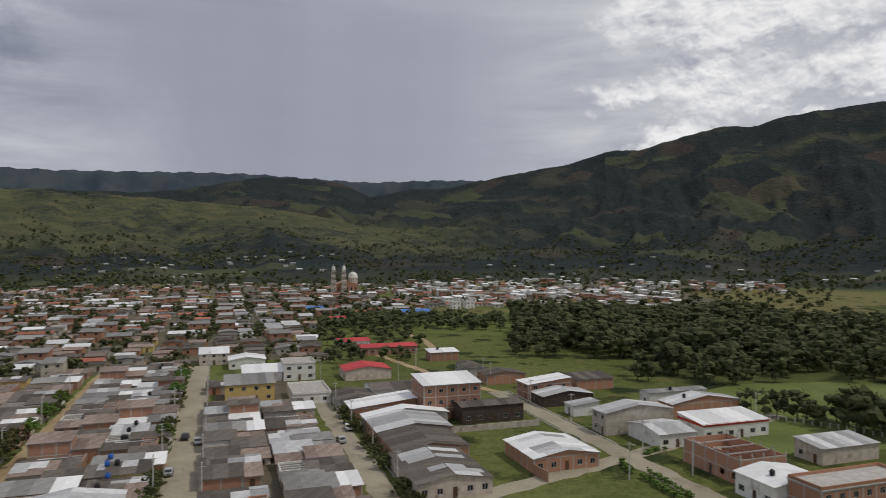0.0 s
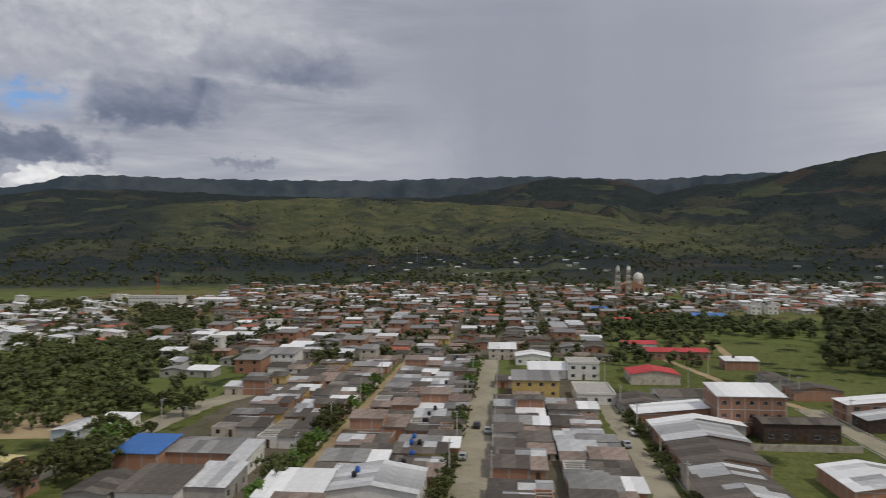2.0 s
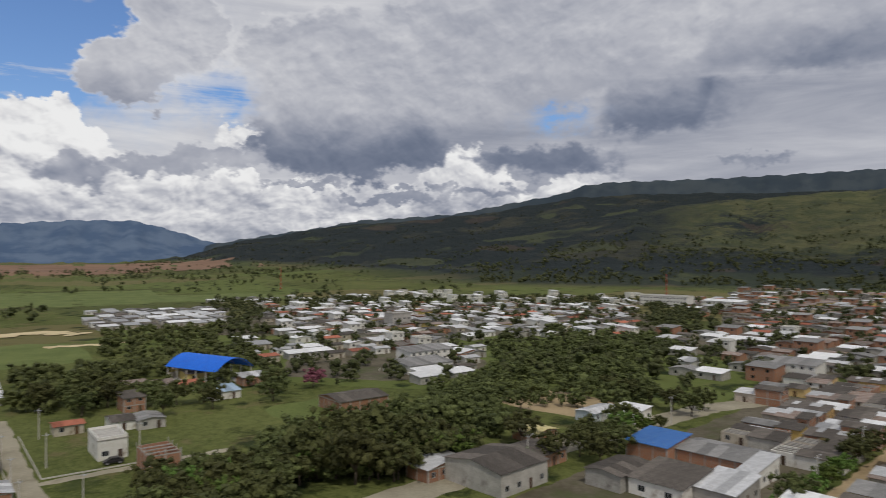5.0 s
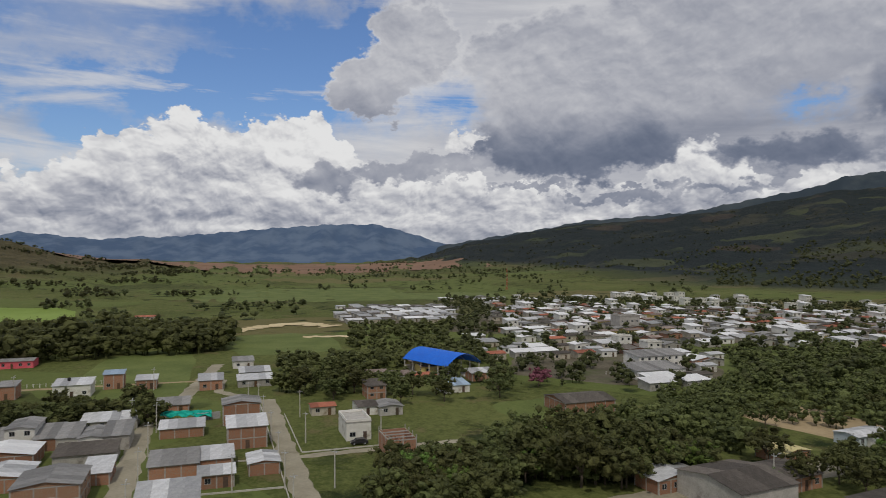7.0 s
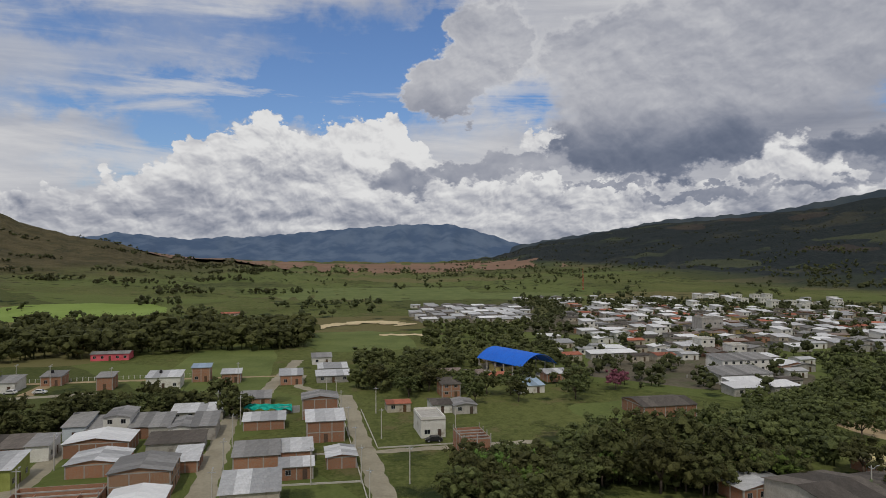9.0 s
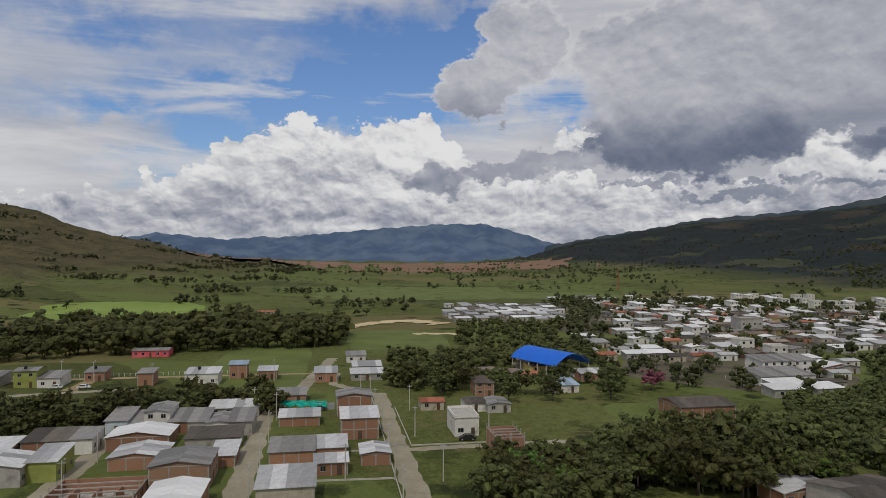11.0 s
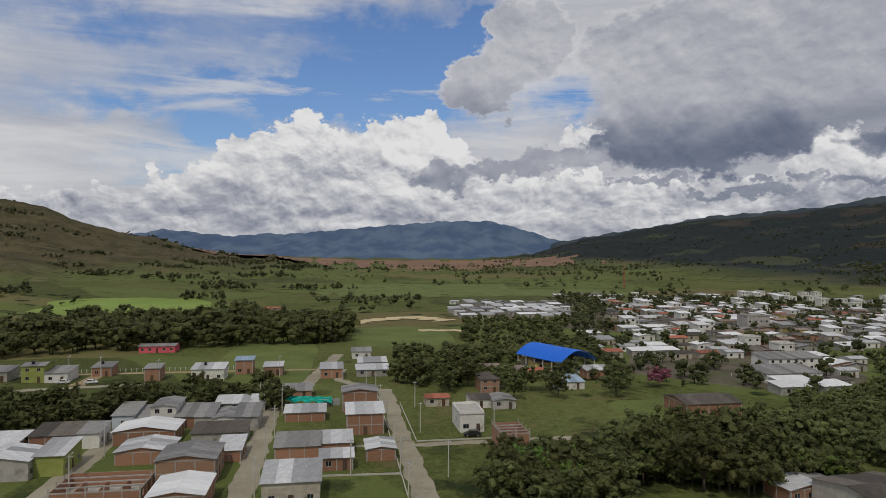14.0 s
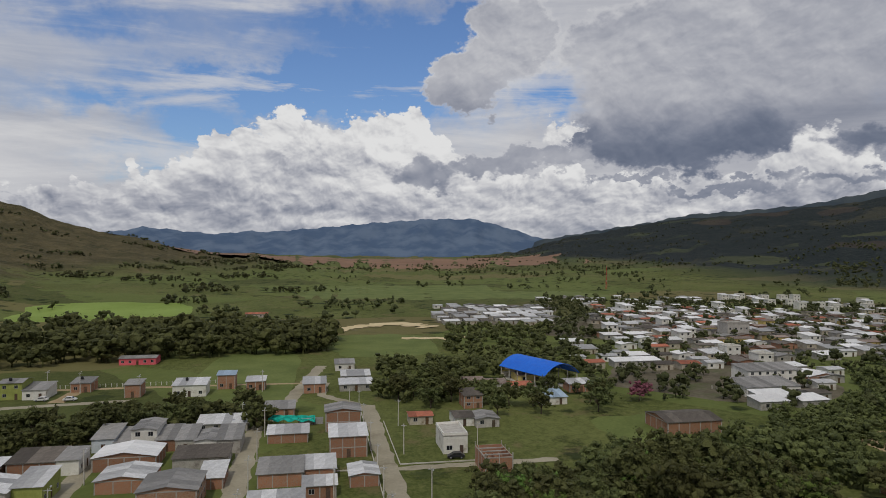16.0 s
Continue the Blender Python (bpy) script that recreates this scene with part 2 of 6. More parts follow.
def mottled(name, dark, light, scale, fine_scale=None, rough=0.9, vary=0.0, relief=0.0, kind="Object", third=None):
    """Two colours mixed by noise at two scales; vary tints each object, third is a stain."""
    m, t, b = material(name)
    p = place_of(t, kind)
    big = noise_at(t, p, scale, 4.0, 0.6)
    small = noise_at(t, p, fine_scale or scale * 9, 3.0, 0.6)
    mix = (big * 0.65 + small * 0.35).ramp(0.32, 0.68)
    col = blend(t, mix, dark, light)
    if third:
        col = blend(t, noise_at(t, p, scale * 0.6, 6.0, 0.7).ramp(0.52, 0.72), col, third)
    if vary:
        h = t.nodes.new("ShaderNodeHueSaturation")
        r = own_random(t)
        t.links.new((r * vary + (1 - vary * 0.5)).s, h.inputs["Value"])
        t.links.new(((r * 7.31).op("FRACT") * 0.03 + 0.485).s, h.inputs["Hue"])
        t.links.new(((r * 3.77).op("FRACT") * vary + (1 - vary * 0.5)).s, h.inputs["Saturation"])
        t.links.new(col, h.inputs["Color"])
        col = h.outputs[0]
    t.links.new(col, b.inputs["Base Color"])
    b.inputs["Roughness"].default_value = rough
    if relief:
        bump(t, b, big * 0.6 + small * 0.4, relief)
    return m


def ground_material():
    """Pasture, scrub and ploughed plots, patch by patch."""
    m, t, b = material("ground")
    p = place_of(t)
    wide = noise_at(t, p, 0.0016, 5.0, 0.55)
    mid = noise_at(t, p, 0.011, 5.0, 0.6)
    tuft = noise_at(t, p, 0.35, 4.0, 0.7)
    n = t.nodes.new("ShaderNodeTexVoronoi")
    n.inputs["Scale"].default_value = 0.0065
    warp = t.nodes.new("ShaderNodeVectorMath")
    warp.operation = "MULTIPLY_ADD"
    nz = t.nodes.new("ShaderNodeTexNoise")
    nz.inputs["Scale"].default_value, nz.inputs["Detail"].default_value = 0.008, 3.0
    t.links.new(p, nz.inputs["Vector"])
    t.links.new(nz.outputs["Color"], warp.inputs[0])
    warp.inputs[1].default_value = (90, 90, 0)
    t.links.new(p, warp.inputs[2])
    t.links.new(warp.outputs[0], n.inputs["Vector"])
    sep = t.nodes.new("ShaderNodeSeparateColor")
    t.links.new(n.outputs["Color"], sep.inputs[0])
    plot = Val(t, sep.outputs[0])
    plot2 = Val(t, sep.outputs[1])
    weed = noise_at(t, p, 1.1, 4.0, 0.7)
    grass = blend(t, (mid * 0.35 + tuft * 0.35 + weed * 0.3).ramp(0.38, 0.62), (0.058, 0.074, 0.019), (0.138, 0.152, 0.050))
    grass = blend(t, (noise_at(t, p, 0.06, 5.0, 0.65) + (weed - 0.5) * 0.3).ramp(0.56, 0.68) * 0.7, grass, (0.15, 0.125, 0.062))
    grass = blend(t, plot.ramp(0.55, 0.6) * 0.6, grass, (0.120, 0.150, 0.045))
    grass = blend(t, plot2.ramp(0.72, 0.74) * 0.7, grass, (0.155, 0.13, 0.06))
    grass = blend(t, plot.ramp(0.22, 0.2) * 0.4, grass, (0.05, 0.06, 0.022))
    bush = cells_at(t, p, 0.055, 1.0, 0.5, "F1")
    scrub = noise_at(t, p, 0.0045, 6.0, 0.62).ramp(0.40, 0.54) * (bush + (tuft - 0.5) * 0.5).ramp(0.62, 0.36)
    col = blend(t, scrub, grass, (0.022, 0.034, 0.012))
    col = blend(t, wide.ramp(0.54, 0.66) * 0.5 * (mid * 0.5 + tuft * 0.5).ramp(0.45, 0.6), col, (0.12, 0.085, 0.045))
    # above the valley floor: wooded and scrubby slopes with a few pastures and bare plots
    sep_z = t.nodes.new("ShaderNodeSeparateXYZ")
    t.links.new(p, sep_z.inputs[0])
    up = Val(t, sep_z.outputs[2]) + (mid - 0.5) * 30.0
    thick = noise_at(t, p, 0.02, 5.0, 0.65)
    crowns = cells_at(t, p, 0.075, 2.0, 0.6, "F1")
    # cloud shade and blue haze are put into these dark wood colours
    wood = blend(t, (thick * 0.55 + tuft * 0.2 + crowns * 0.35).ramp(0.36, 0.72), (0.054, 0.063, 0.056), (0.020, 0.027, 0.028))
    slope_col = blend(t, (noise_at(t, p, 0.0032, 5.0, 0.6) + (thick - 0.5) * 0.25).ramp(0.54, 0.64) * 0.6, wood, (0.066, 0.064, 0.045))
    slope_col = blend(t, (plot.ramp(0.80, 0.82) * noise_at(t, p, 0.0021, 3.0, 0.5).ramp(0.45, 0.55)) * (thick + 0.2).op("MINIMUM", 1.0), slope_col, (0.072, 0.082, 0.044))
    slope_col = blend(t, plot2.ramp(0.93, 0.95) * 0.4, slope_col, (0.085, 0.06, 0.046))
    east, north = Val(t, sep_z.outputs[0]), Val(t, sep_z.outputs[1])
    reach = (east * east + north * north).op("SQRT") + (thick - 0.5) * 500.0
    bearing = (east * -1.0).op("ARCTAN2", north) * (180 / math.pi) + (mid - 0.5) * 12.0
    # lower hills behind the town: pastures, with sun patches put into the brighter colour
    sunlit_pasture = reach.ramp(1600, 1900) * reach.ramp(2900, 2450) * bearing.ramp(-8, 4) * bearing.ramp(50, 42)
    meadow = blend(t, (thick * 0.5 + mid * 0.5).ramp(0.42, 0.6), (0.072, 0.082, 0.038), (0.120, 0.120, 0.056))
    meadow = blend(t, (crowns + (noise_at(t, p, 0.006, 5.0, 0.65) - 0.5) * 1.8).ramp(0.56, 0.34), meadow, (0.026, 0.034, 0.020))
    slope_col = blend(t, sunlit_pasture * (noise_at(t, p, 0.0026, 5.0, 0.6) + (crowns - 0.5) * 0.16 + (thick - 0.5) * 0.3).ramp(0.44, 0.60) * 0.75, slope_col, meadow)
    # dry grass and thorn scrub on the hill beyond the farms
    dry = blend(t, (thick * 0.6 + tuft * 0.4).ramp(0.40, 0.62), (0.066, 0.060, 0.030), (0.125, 0.104, 0.056))
    dry = blend(t, (crowns + (noise_at(t, p, 0.007, 5.0, 0.65) - 0.5) * 1.8).ramp(0.62, 0.38), dry, (0.026, 0.032, 0.016))
    slope_col = blend(t, bearing.ramp(94, 104) * reach.ramp(3000, 2400), slope_col, dry)
    # beyond the town the valley floor is wooded too, in the same shaded colours
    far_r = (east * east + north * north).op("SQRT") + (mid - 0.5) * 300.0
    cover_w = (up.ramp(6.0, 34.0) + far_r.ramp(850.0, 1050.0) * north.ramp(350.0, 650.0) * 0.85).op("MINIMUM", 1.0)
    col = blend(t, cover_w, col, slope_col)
    t.links.new(col, b.inputs["Base Color"])
    b.inputs["Roughness"].default_value = 1.0
    b.inputs["Specular IOR Level"].default_value = 0.1
    bump(t, b, tuft * 0.35 + weed * 0.2 + scrub * 3.0 + (thick * 6.0 - crowns * 7.0) * up.ramp(6.0, 34.0), 1.0, 0.6)
    return m


# ---- terrain: one sheet, flat in the valley, rising to ranges on every side ----
def crest(az, marks):
    """Smooth skyline angle between marks of azimuth and elevation."""
    a, e = zip(*marks)
    return np.interp(az, a, e)


def lattice(x, y, seed):
    """Smooth value noise, 0 to 1, one cell to the unit."""
    xi, yi = np.floor(x), np.floor(y)
    fx, fy = x - xi, y - yi
    fx, fy = fx * fx * (3 - 2 * fx), fy * fy * (3 - 2 * fy)

    def corner(i, j):
        k = np.sin(i * 127.1 + j * 311.7 + seed * 74.7) * 43758.5453
        return k - np.floor(k)
    low = corner(xi, yi) * (1 - fx) + corner(xi + 1, yi) * fx
    top = corner(xi, yi + 1) * (1 - fx) + corner(xi + 1, yi + 1) * fx
    return low * (1 - fy) + top * fy


def ridged(x, y, seed, octaves=4):
    """Sharp spurs (0) between rounded gullies (1), at several sizes."""
    out, amp, norm = 0.0, 1.0, 0.0
    for k in range(octaves):
        out = out + amp * np.abs(2 * lattice(x, y, seed + k) - 1)
        norm += amp
        x, y, amp = x * 2.07 + 3.1, y * 2.07 + 1.7, amp * 0.52
    return out / norm


def rise(az, r, marks, foot, top, power=1.25, spur=0.3, seed=0.0, back=0.35):
    el = crest(az, marks) + (lattice(az * 0.9, az * 0 + seed, 3) - 0.5) * 0.16 + (lattice(az * 3.1, az * 0 + seed, 5) - 0.5) * 0.09
    foot_r = foot * (1 + 0.16 * (lattice(az * 0.22, az * 0 + seed, 1) - 0.5) + 0.12 * (lattice(az * 0.7, az * 0, 2 + seed) - 0.5))
    h = np.tan(np.radians(el)) * top + 46 * np.clip(el / 1.0, 0, 1)
    s = np.clip((r - foot_r) / (top - foot_r), 0, 1)
    along = np.radians(az) * top / 420
    bend = (lattice(along * 0.6, r / 700, 9 + seed) - 0.5) * 2.2
    gully = ridged(along + bend, r / 950 + bend * 0.4, seed * 3)
    small = ridged(along * 3.3 + bend, r / 330, seed * 5 + 2, 3)
    cut = np.clip(gully * 1.5, 0, 1) * 0.75 + small * 0.35
    y = s ** power * (1 - spur * cut * np.clip((1 - s) * 1.5, 0, 1) * np.clip(s * 4, 0, 1))
    y = y * (1 - back * np.clip((r - top) / top, 0, 1) * 2)
    return np.clip(h, 0, None) * y * (el > 0.02)


EAST = [(-75, 3), (-60, 8.5), (-45, 10.2), (-33.3, 10.6), (-30.9, 10.5), (-26.9, 10.2), (-25, 9.6), (-22.5, 9.7), (-19.2, 9.0), (-16.1, 8.2), (-13.5, 8.2), (-10.2, 7.2), (-5.5, 6.4), (-0.8, 5.5), (3.1, 5.2), (6.4, 4.5), (12, 3.0), (20, 1.2), (26, 0)]
MIDDLE = [(2, 0), (6, 4.6), (8.8, 5.8), (12, 6.1), (15.6, 6.1), (17.8, 5.7), (21.2, 4.9), (25, 4.6), (33, 4.6), (41, 4.7), (48, 4.9), (54, 4.7), (60, 3.6), (66, 2.9), (72, 2.6), (77, 1.8), (82, 1.0), (86, 0.3), (90, 0)]
FOOT = [(-2, 0), (5, 1.8), (10, 2.9), (16, 3.7), (22, 4.2), (30, 4.5), (36, 4.4), (43, 4.1), (50, 3.3), (58, 2.3), (66, 1.3), (74, 0.5), (80, 0)]
WEST = [(96, 0), (103, 0.15), (111, 0.5), (116, 0.9), (118, 1.2), (121.5, 2.0), (124, 3.1), (127.2, 3.7), (133, 4.6), (142, 4.4), (155, 3.2), (175, 2.0), (200, 3.2), (230, 4.2), (260, 3.6), (285, 3), (300, 0)]


def land(x, y):
    """Height of the ground."""
    x, y = np.asarray(x, float), np.asarray(y, float)
    r = np.hypot(x, y)
    az = np.degrees(np.arctan2(-x, y))
    az_w = np.where(az < -75, az + 360, az)
    h = np.maximum.reduce([
        rise(az, r, EAST, 1250, 3500, 1.3, 0.75, 0.4),
        rise(az, r, MIDDLE, 1500, 3700, 1.15, 0.6, 2.2),
        rise(az, r, FOOT, 1250, 2450, 1.2, 0.7, 1.1, 0.8),
        rise(az_w, r, WEST, 560, 1750, 1.25, 0.65, 4.1, 0.1),
    ])
    roll = (np.sin(x / 97 + 1.3 * np.sin(y / 160)) * np.sin(y / 123 + 0.7) + 1) * 2.2 * np.clip((r - 520) / 700, 0, 1)
    return h + roll


def sheet(name, verts, quads, mat, smooth=True):
    me = bpy.data.meshes.new(name)
    me.from_pydata([tuple(v) for v in verts], [], [tuple(q) for q in quads])
    me.polygons.foreach_set("use_smooth", [smooth] * len(me.polygons))
    me.materials.append(mat)
    me.update()
    return new(name, me)


def polar(name, az, rad, height, mat):
    aa, rr = np.meshgrid(np.radians(az), rad, indexing="ij")
    x, y = -np.sin(aa) * rr, np.cos(aa) * rr
    z = height(x, y)
    n, k = len(az), len(rad)
    verts = np.stack([x, y, z], -1).reshape(-1, 3)
    i = np.arange(n - 1)[:, None] * k + np.arange(k - 1)[None]
    quads = np.stack([i, i + 1, i + k + 1, i + k], -1).reshape(-1, 4)
    return sheet(name, verts.tolist(), quads.tolist(), mat)


def backdrop_range(name, marks, dist, haze_low, haze_high, label):
    """A far range, with the haze of distance put into its colours."""
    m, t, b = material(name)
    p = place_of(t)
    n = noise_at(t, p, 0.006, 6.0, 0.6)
    t.links.new(blend(t, n.ramp(0.38, 0.62), haze_low, haze_high), b.inputs["Base Color"])
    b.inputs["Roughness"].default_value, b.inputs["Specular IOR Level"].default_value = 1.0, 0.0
    az = np.arange(marks[0][0], marks[-1][0] + 0.01, 0.25)
    rad = np.linspace(dist - 700, dist + 60, 26)

    def tall(x, y):
        r, a = np.hypot(x, y), np.degrees(np.arctan2(-x, y))
        e = crest(a, marks) + 0.05 * np.sin(a * 3.1) + 0.03 * np.sin(a * 7.7 + 1)
        s = np.clip((r - dist + 700) / 700, 0, 1)
        fold = 0.5 + 0.5 * np.sin(a * 1.9 + 2 * np.sin(r / 150)) * np.cos(a * 0.7)
        return (np.tan(np.radians(np.clip(e, 0, 20))) * dist + 46) * s * (1 - 0.4 * fold * (1 - s) * s * 4 * 0.6) - 12
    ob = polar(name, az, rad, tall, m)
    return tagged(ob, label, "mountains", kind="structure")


GROUND = ground_material()
azs = np.concatenate([np.arange(-42, 136, 0.2), np.arange(136, 318.01, 1.0)])
rads = np.concatenate([np.linspace(0.5, 500, 26), np.geomspace(512, 4930, 180)])
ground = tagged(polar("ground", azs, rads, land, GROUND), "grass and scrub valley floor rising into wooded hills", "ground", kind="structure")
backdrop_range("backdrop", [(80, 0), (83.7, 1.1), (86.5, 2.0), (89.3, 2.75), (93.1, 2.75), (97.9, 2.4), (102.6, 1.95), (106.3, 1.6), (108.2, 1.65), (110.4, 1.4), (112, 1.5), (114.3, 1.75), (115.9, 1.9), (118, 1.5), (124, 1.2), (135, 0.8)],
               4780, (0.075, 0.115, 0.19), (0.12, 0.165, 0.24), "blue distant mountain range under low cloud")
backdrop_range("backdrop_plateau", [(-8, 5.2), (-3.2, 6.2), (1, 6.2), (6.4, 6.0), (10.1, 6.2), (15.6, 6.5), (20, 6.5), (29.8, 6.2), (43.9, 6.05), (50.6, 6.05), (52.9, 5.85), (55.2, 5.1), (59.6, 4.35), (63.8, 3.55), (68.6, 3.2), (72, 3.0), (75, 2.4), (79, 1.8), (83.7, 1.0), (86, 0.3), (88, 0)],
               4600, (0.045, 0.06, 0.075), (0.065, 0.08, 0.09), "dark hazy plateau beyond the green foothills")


# ---- building materials ----
def brick_material(name, a, b_col, mortar, vary=0.25):
    m, t, b = material(name)
    p = place_of(t, "Object")
    s = t.nodes.new("ShaderNodeSeparateXYZ")
    t.links.new(p, s.inputs[0])
    x, y, z = (Val(t, s.outputs[i]) for i in range(3))
    br = t.nodes.new("ShaderNodeTexBrick")
    t.links.new(combine(t, x + y, z), br.inputs["Vector"])
    for key, val in (("Scale", 1.0), ("Mortar Size", 0.012), ("Brick Width", 0.27), ("Row Height", 0.1), ("Bias", 0.0)):
        br.inputs[key].default_value = val
    br.inputs["Color1"].default_value, br.inputs["Color2"].default_value, br.inputs["Mortar"].default_value = (*a, 1), (*b_col, 1), (*mortar, 1)
    worn = noise_at(t, p, 0.8, 5.0, 0.65)
    col = blend(t, worn.ramp(0.5, 0.72) * 0.55, br.outputs["Color"], (0.33, 0.24, 0.18))
    r = own_random(t)
    h = t.nodes.new("ShaderNodeHueSaturation")
    t.links.new((r * vary * 1.6 + 1 - vary * 0.8).s, h.inputs["Value"])
    t.links.new(col, h.inputs["Color"])
    t.links.new(h.outputs[0], b.inputs["Base Color"])
    bump(t, b, Val(t, br.outputs["Fac"]) * -1.0, 0.015, 0.6)
    return m


def sheet_material(name, low, high, stain, rough=0.5, metal=0.0, vary=0.3):
    """Corrugated roofing: ribs, dull patches and rust."""
    m, t, b = material(name)
    p = place_of(t, "Object")
    s = t.nodes.new("ShaderNodeSeparateXYZ")
    t.links.new(p, s.inputs[0])
    wear = noise_at(t, p, 0.55, 6.0, 0.65)
    fine_n = noise_at(t, p, 5.0, 4.0, 0.7)
    col = blend(t, (wear * 0.7 + fine_n * 0.3).ramp(0.35, 0.65), low, high)
    col = blend(t, (noise_at(t, p, 1.3, 6.0, 0.75) + (fine_n - 0.5) * 0.3).ramp(0.56, 0.72) * 0.8, col, stain)
    isl = Val(t, t.nodes.new("ShaderNodeNewGeometry").outputs["Random Per Island"])
    r = (own_random(t) + isl).op("FRACT")
    h = t.nodes.new("ShaderNodeHueSaturation")
    t.links.new((r * vary * 2.0 + 1 - vary).s, h.inputs["Value"])
    t.links.new(col, h.inputs["Color"])
    t.links.new(h.outputs[0], b.inputs["Base Color"])
    b.inputs["Metallic"].default_value = metal
    t.links.new((wear * 0.3 + rough - 0.15).s, b.inputs["Roughness"])
    rib = (Val(t, s.outputs[1]) * 25.0).op("SINE")
    bump(t, b, rib, 0.03, 0.5)
    return m


WALLS = {
    "brick": brick_material("brick_wall", (0.34, 0.15, 0.085), (0.40, 0.185, 0.10), (0.30, 0.24, 0.19)),
    "brick_rough": brick_material("rough_brick_wall", (0.36, 0.19, 0.10), (0.30, 0.15, 0.09), (0.40, 0.33, 0.25)),
    "plaster": mottled("white_plaster", (0.62, 0.60, 0.55), (0.76, 0.75, 0.71), 0.5, 4.0, 0.9, 0.12, 0.004, third=(0.40, 0.36, 0.30)),
    "plaster_grey": mottled("grey_plaster", (0.30, 0.285, 0.255), (0.45, 0.43, 0.395), 0.5, 4.0, 0.9, 0.3, 0.004, third=(0.22, 0.2, 0.18)),
    "plaster_worn": mottled("worn_plaster", (0.36, 0.31, 0.25), (0.55, 0.50, 0.42), 0.7, 5.0, 0.9, 0.3, 0.006, third=(0.25, 0.19, 0.14)),
    "plaster_blue": mottled("pale_blue_plaster", (0.46, 0.52, 0.56), (0.60, 0.66, 0.70), 0.5, 4.0, 0.9, 0.1),
    "green": mottled("olive_green_plaster", (0.24, 0.27, 0.07), (0.33, 0.36, 0.11), 0.6, 4.0),
    "pink": mottled("pink_plaster", (0.62, 0.10, 0.13), (0.72, 0.15, 0.18), 0.6, 4.0),
    "ochre": mottled("ochre_plaster", (0.50, 0.36, 0.14), (0.62, 0.46, 0.20), 0.6, 4.0, 0.9, 0.15),
    "dark": mottled("dark_weathered_wall", (0.045, 0.036, 0.03), (0.10, 0.075, 0.055), 0.8, 6.0, 0.95, 0.2),
}
SHEETS = {
    "zinc": sheet_material("zinc_roofing", (0.36, 0.365, 0.37), (0.54, 0.545, 0.55), (0.28, 0.23, 0.19), 0.5, vary=0.4),
    "zinc_white": sheet_material("bright_roofing", (0.66, 0.67, 0.68), (0.80, 0.80, 0.79), (0.46, 0.42, 0.38), 0.45, vary=0.14),
    "zinc_old": sheet_material("weathered_zinc_roofing", (0.17, 0.166, 0.16), (0.27, 0.265, 0.255), (0.17, 0.125, 0.095), 0.6),
    "zinc_blue": sheet_material("bluish_roofing", (0.24, 0.33, 0.44), (0.36, 0.46, 0.56), (0.2, 0.2, 0.2), 0.5),
    "zinc_cobalt": sheet_material("blue_painted_roofing", (0.03, 0.13, 0.42), (0.06, 0.20, 0.52), (0.30, 0.34, 0.38), 0.5),
    "zinc_rust": sheet_material("rusty_roofing", (0.17, 0.11, 0.08), (0.29, 0.25, 0.225), (0.20, 0.085, 0.045), 0.7),
    "fibro": sheet_material("fibre_cement_roofing", (0.085, 0.074, 0.064), (0.145, 0.127, 0.11), (0.055, 0.046, 0.04), 0.9, vary=0.4),
    "tile": sheet_material("clay_tile_roofing", (0.30, 0.10, 0.06), (0.42, 0.15, 0.09), (0.16, 0.07, 0.05), 0.8),
    "red": sheet_material("red_painted_roofing", (0.42, 0.035, 0.04), (0.52, 0.06, 0.06), (0.25, 0.05, 0.05), 0.55, vary=0.15),
    "yellow": sheet_material("cream_roofing", (0.55, 0.48, 0.22), (0.66, 0.58, 0.30), (0.42, 0.36, 0.2), 0.6, vary=0.1),
}
WORDS_WALL = {"brick": "bare red brick house", "brick_rough": "rough orange brick house", "plaster": "white plastered house", "plaster_grey": "grey rendered house",
              "plaster_worn": "worn beige rendered house", "plaster_blue": "pale blue house", "green": "olive green house", "pink": "pink farmhouse", "ochre": "ochre painted house", "dark": "dark weathered house"}
WORDS_ROOF = {"zinc": "a grey corrugated zinc roof", "zinc_white": "a bright white metal roof", "zinc_old": "a weathered grey metal roof", "zinc_blue": "a bluish metal roof", "zinc_cobalt": "a blue painted metal roof",
              "zinc_rust": "a rusty patched metal roof", "fibro": "a dark fibre-cement roof", "tile": "a clay tile roof", "red": "a red metal roof", "yellow": "a cream yellow roof", "flat": "a flat concrete roof", "none": "no roof yet"}
CONCRETE = mottled("concrete", (0.30, 0.285, 0.26), (0.44, 0.42, 0.39), 0.9, 7.0, 0.92, 0.2, 0.004)
POST = mottled("pale_concrete", (0.42, 0.40, 0.36), (0.58, 0.55, 0.50), 0.9, 7.0, 0.9)
DIRT = mottled("dirt_road", (0.25, 0.225, 0.165), (0.35, 0.32, 0.24), 0.09, 1.3, 0.97, 0.0, 0.05, "Position", third=(0.17, 0.15, 0.10))
EARTH = mottled("bare_earth", (0.28, 0.21, 0.12), (0.40, 0.31, 0.185), 0.05, 0.8, 0.97, 0.0, 0.05, "Position", third=(0.16, 0.15, 0.07))
SAND = mottled("sandy_cut", (0.46, 0.36, 0.20), (0.62, 0.52, 0.32), 0.03, 0.5, 0.97, 0.0, 0.05, "Position")
YARD = mottled("town_ground", (0.075, 0.064, 0.04), (0.155, 0.135, 0.098), 0.07, 0.6, 0.97, 0.0, 0.05, "Position", third=(0.07, 0.085, 0.03))
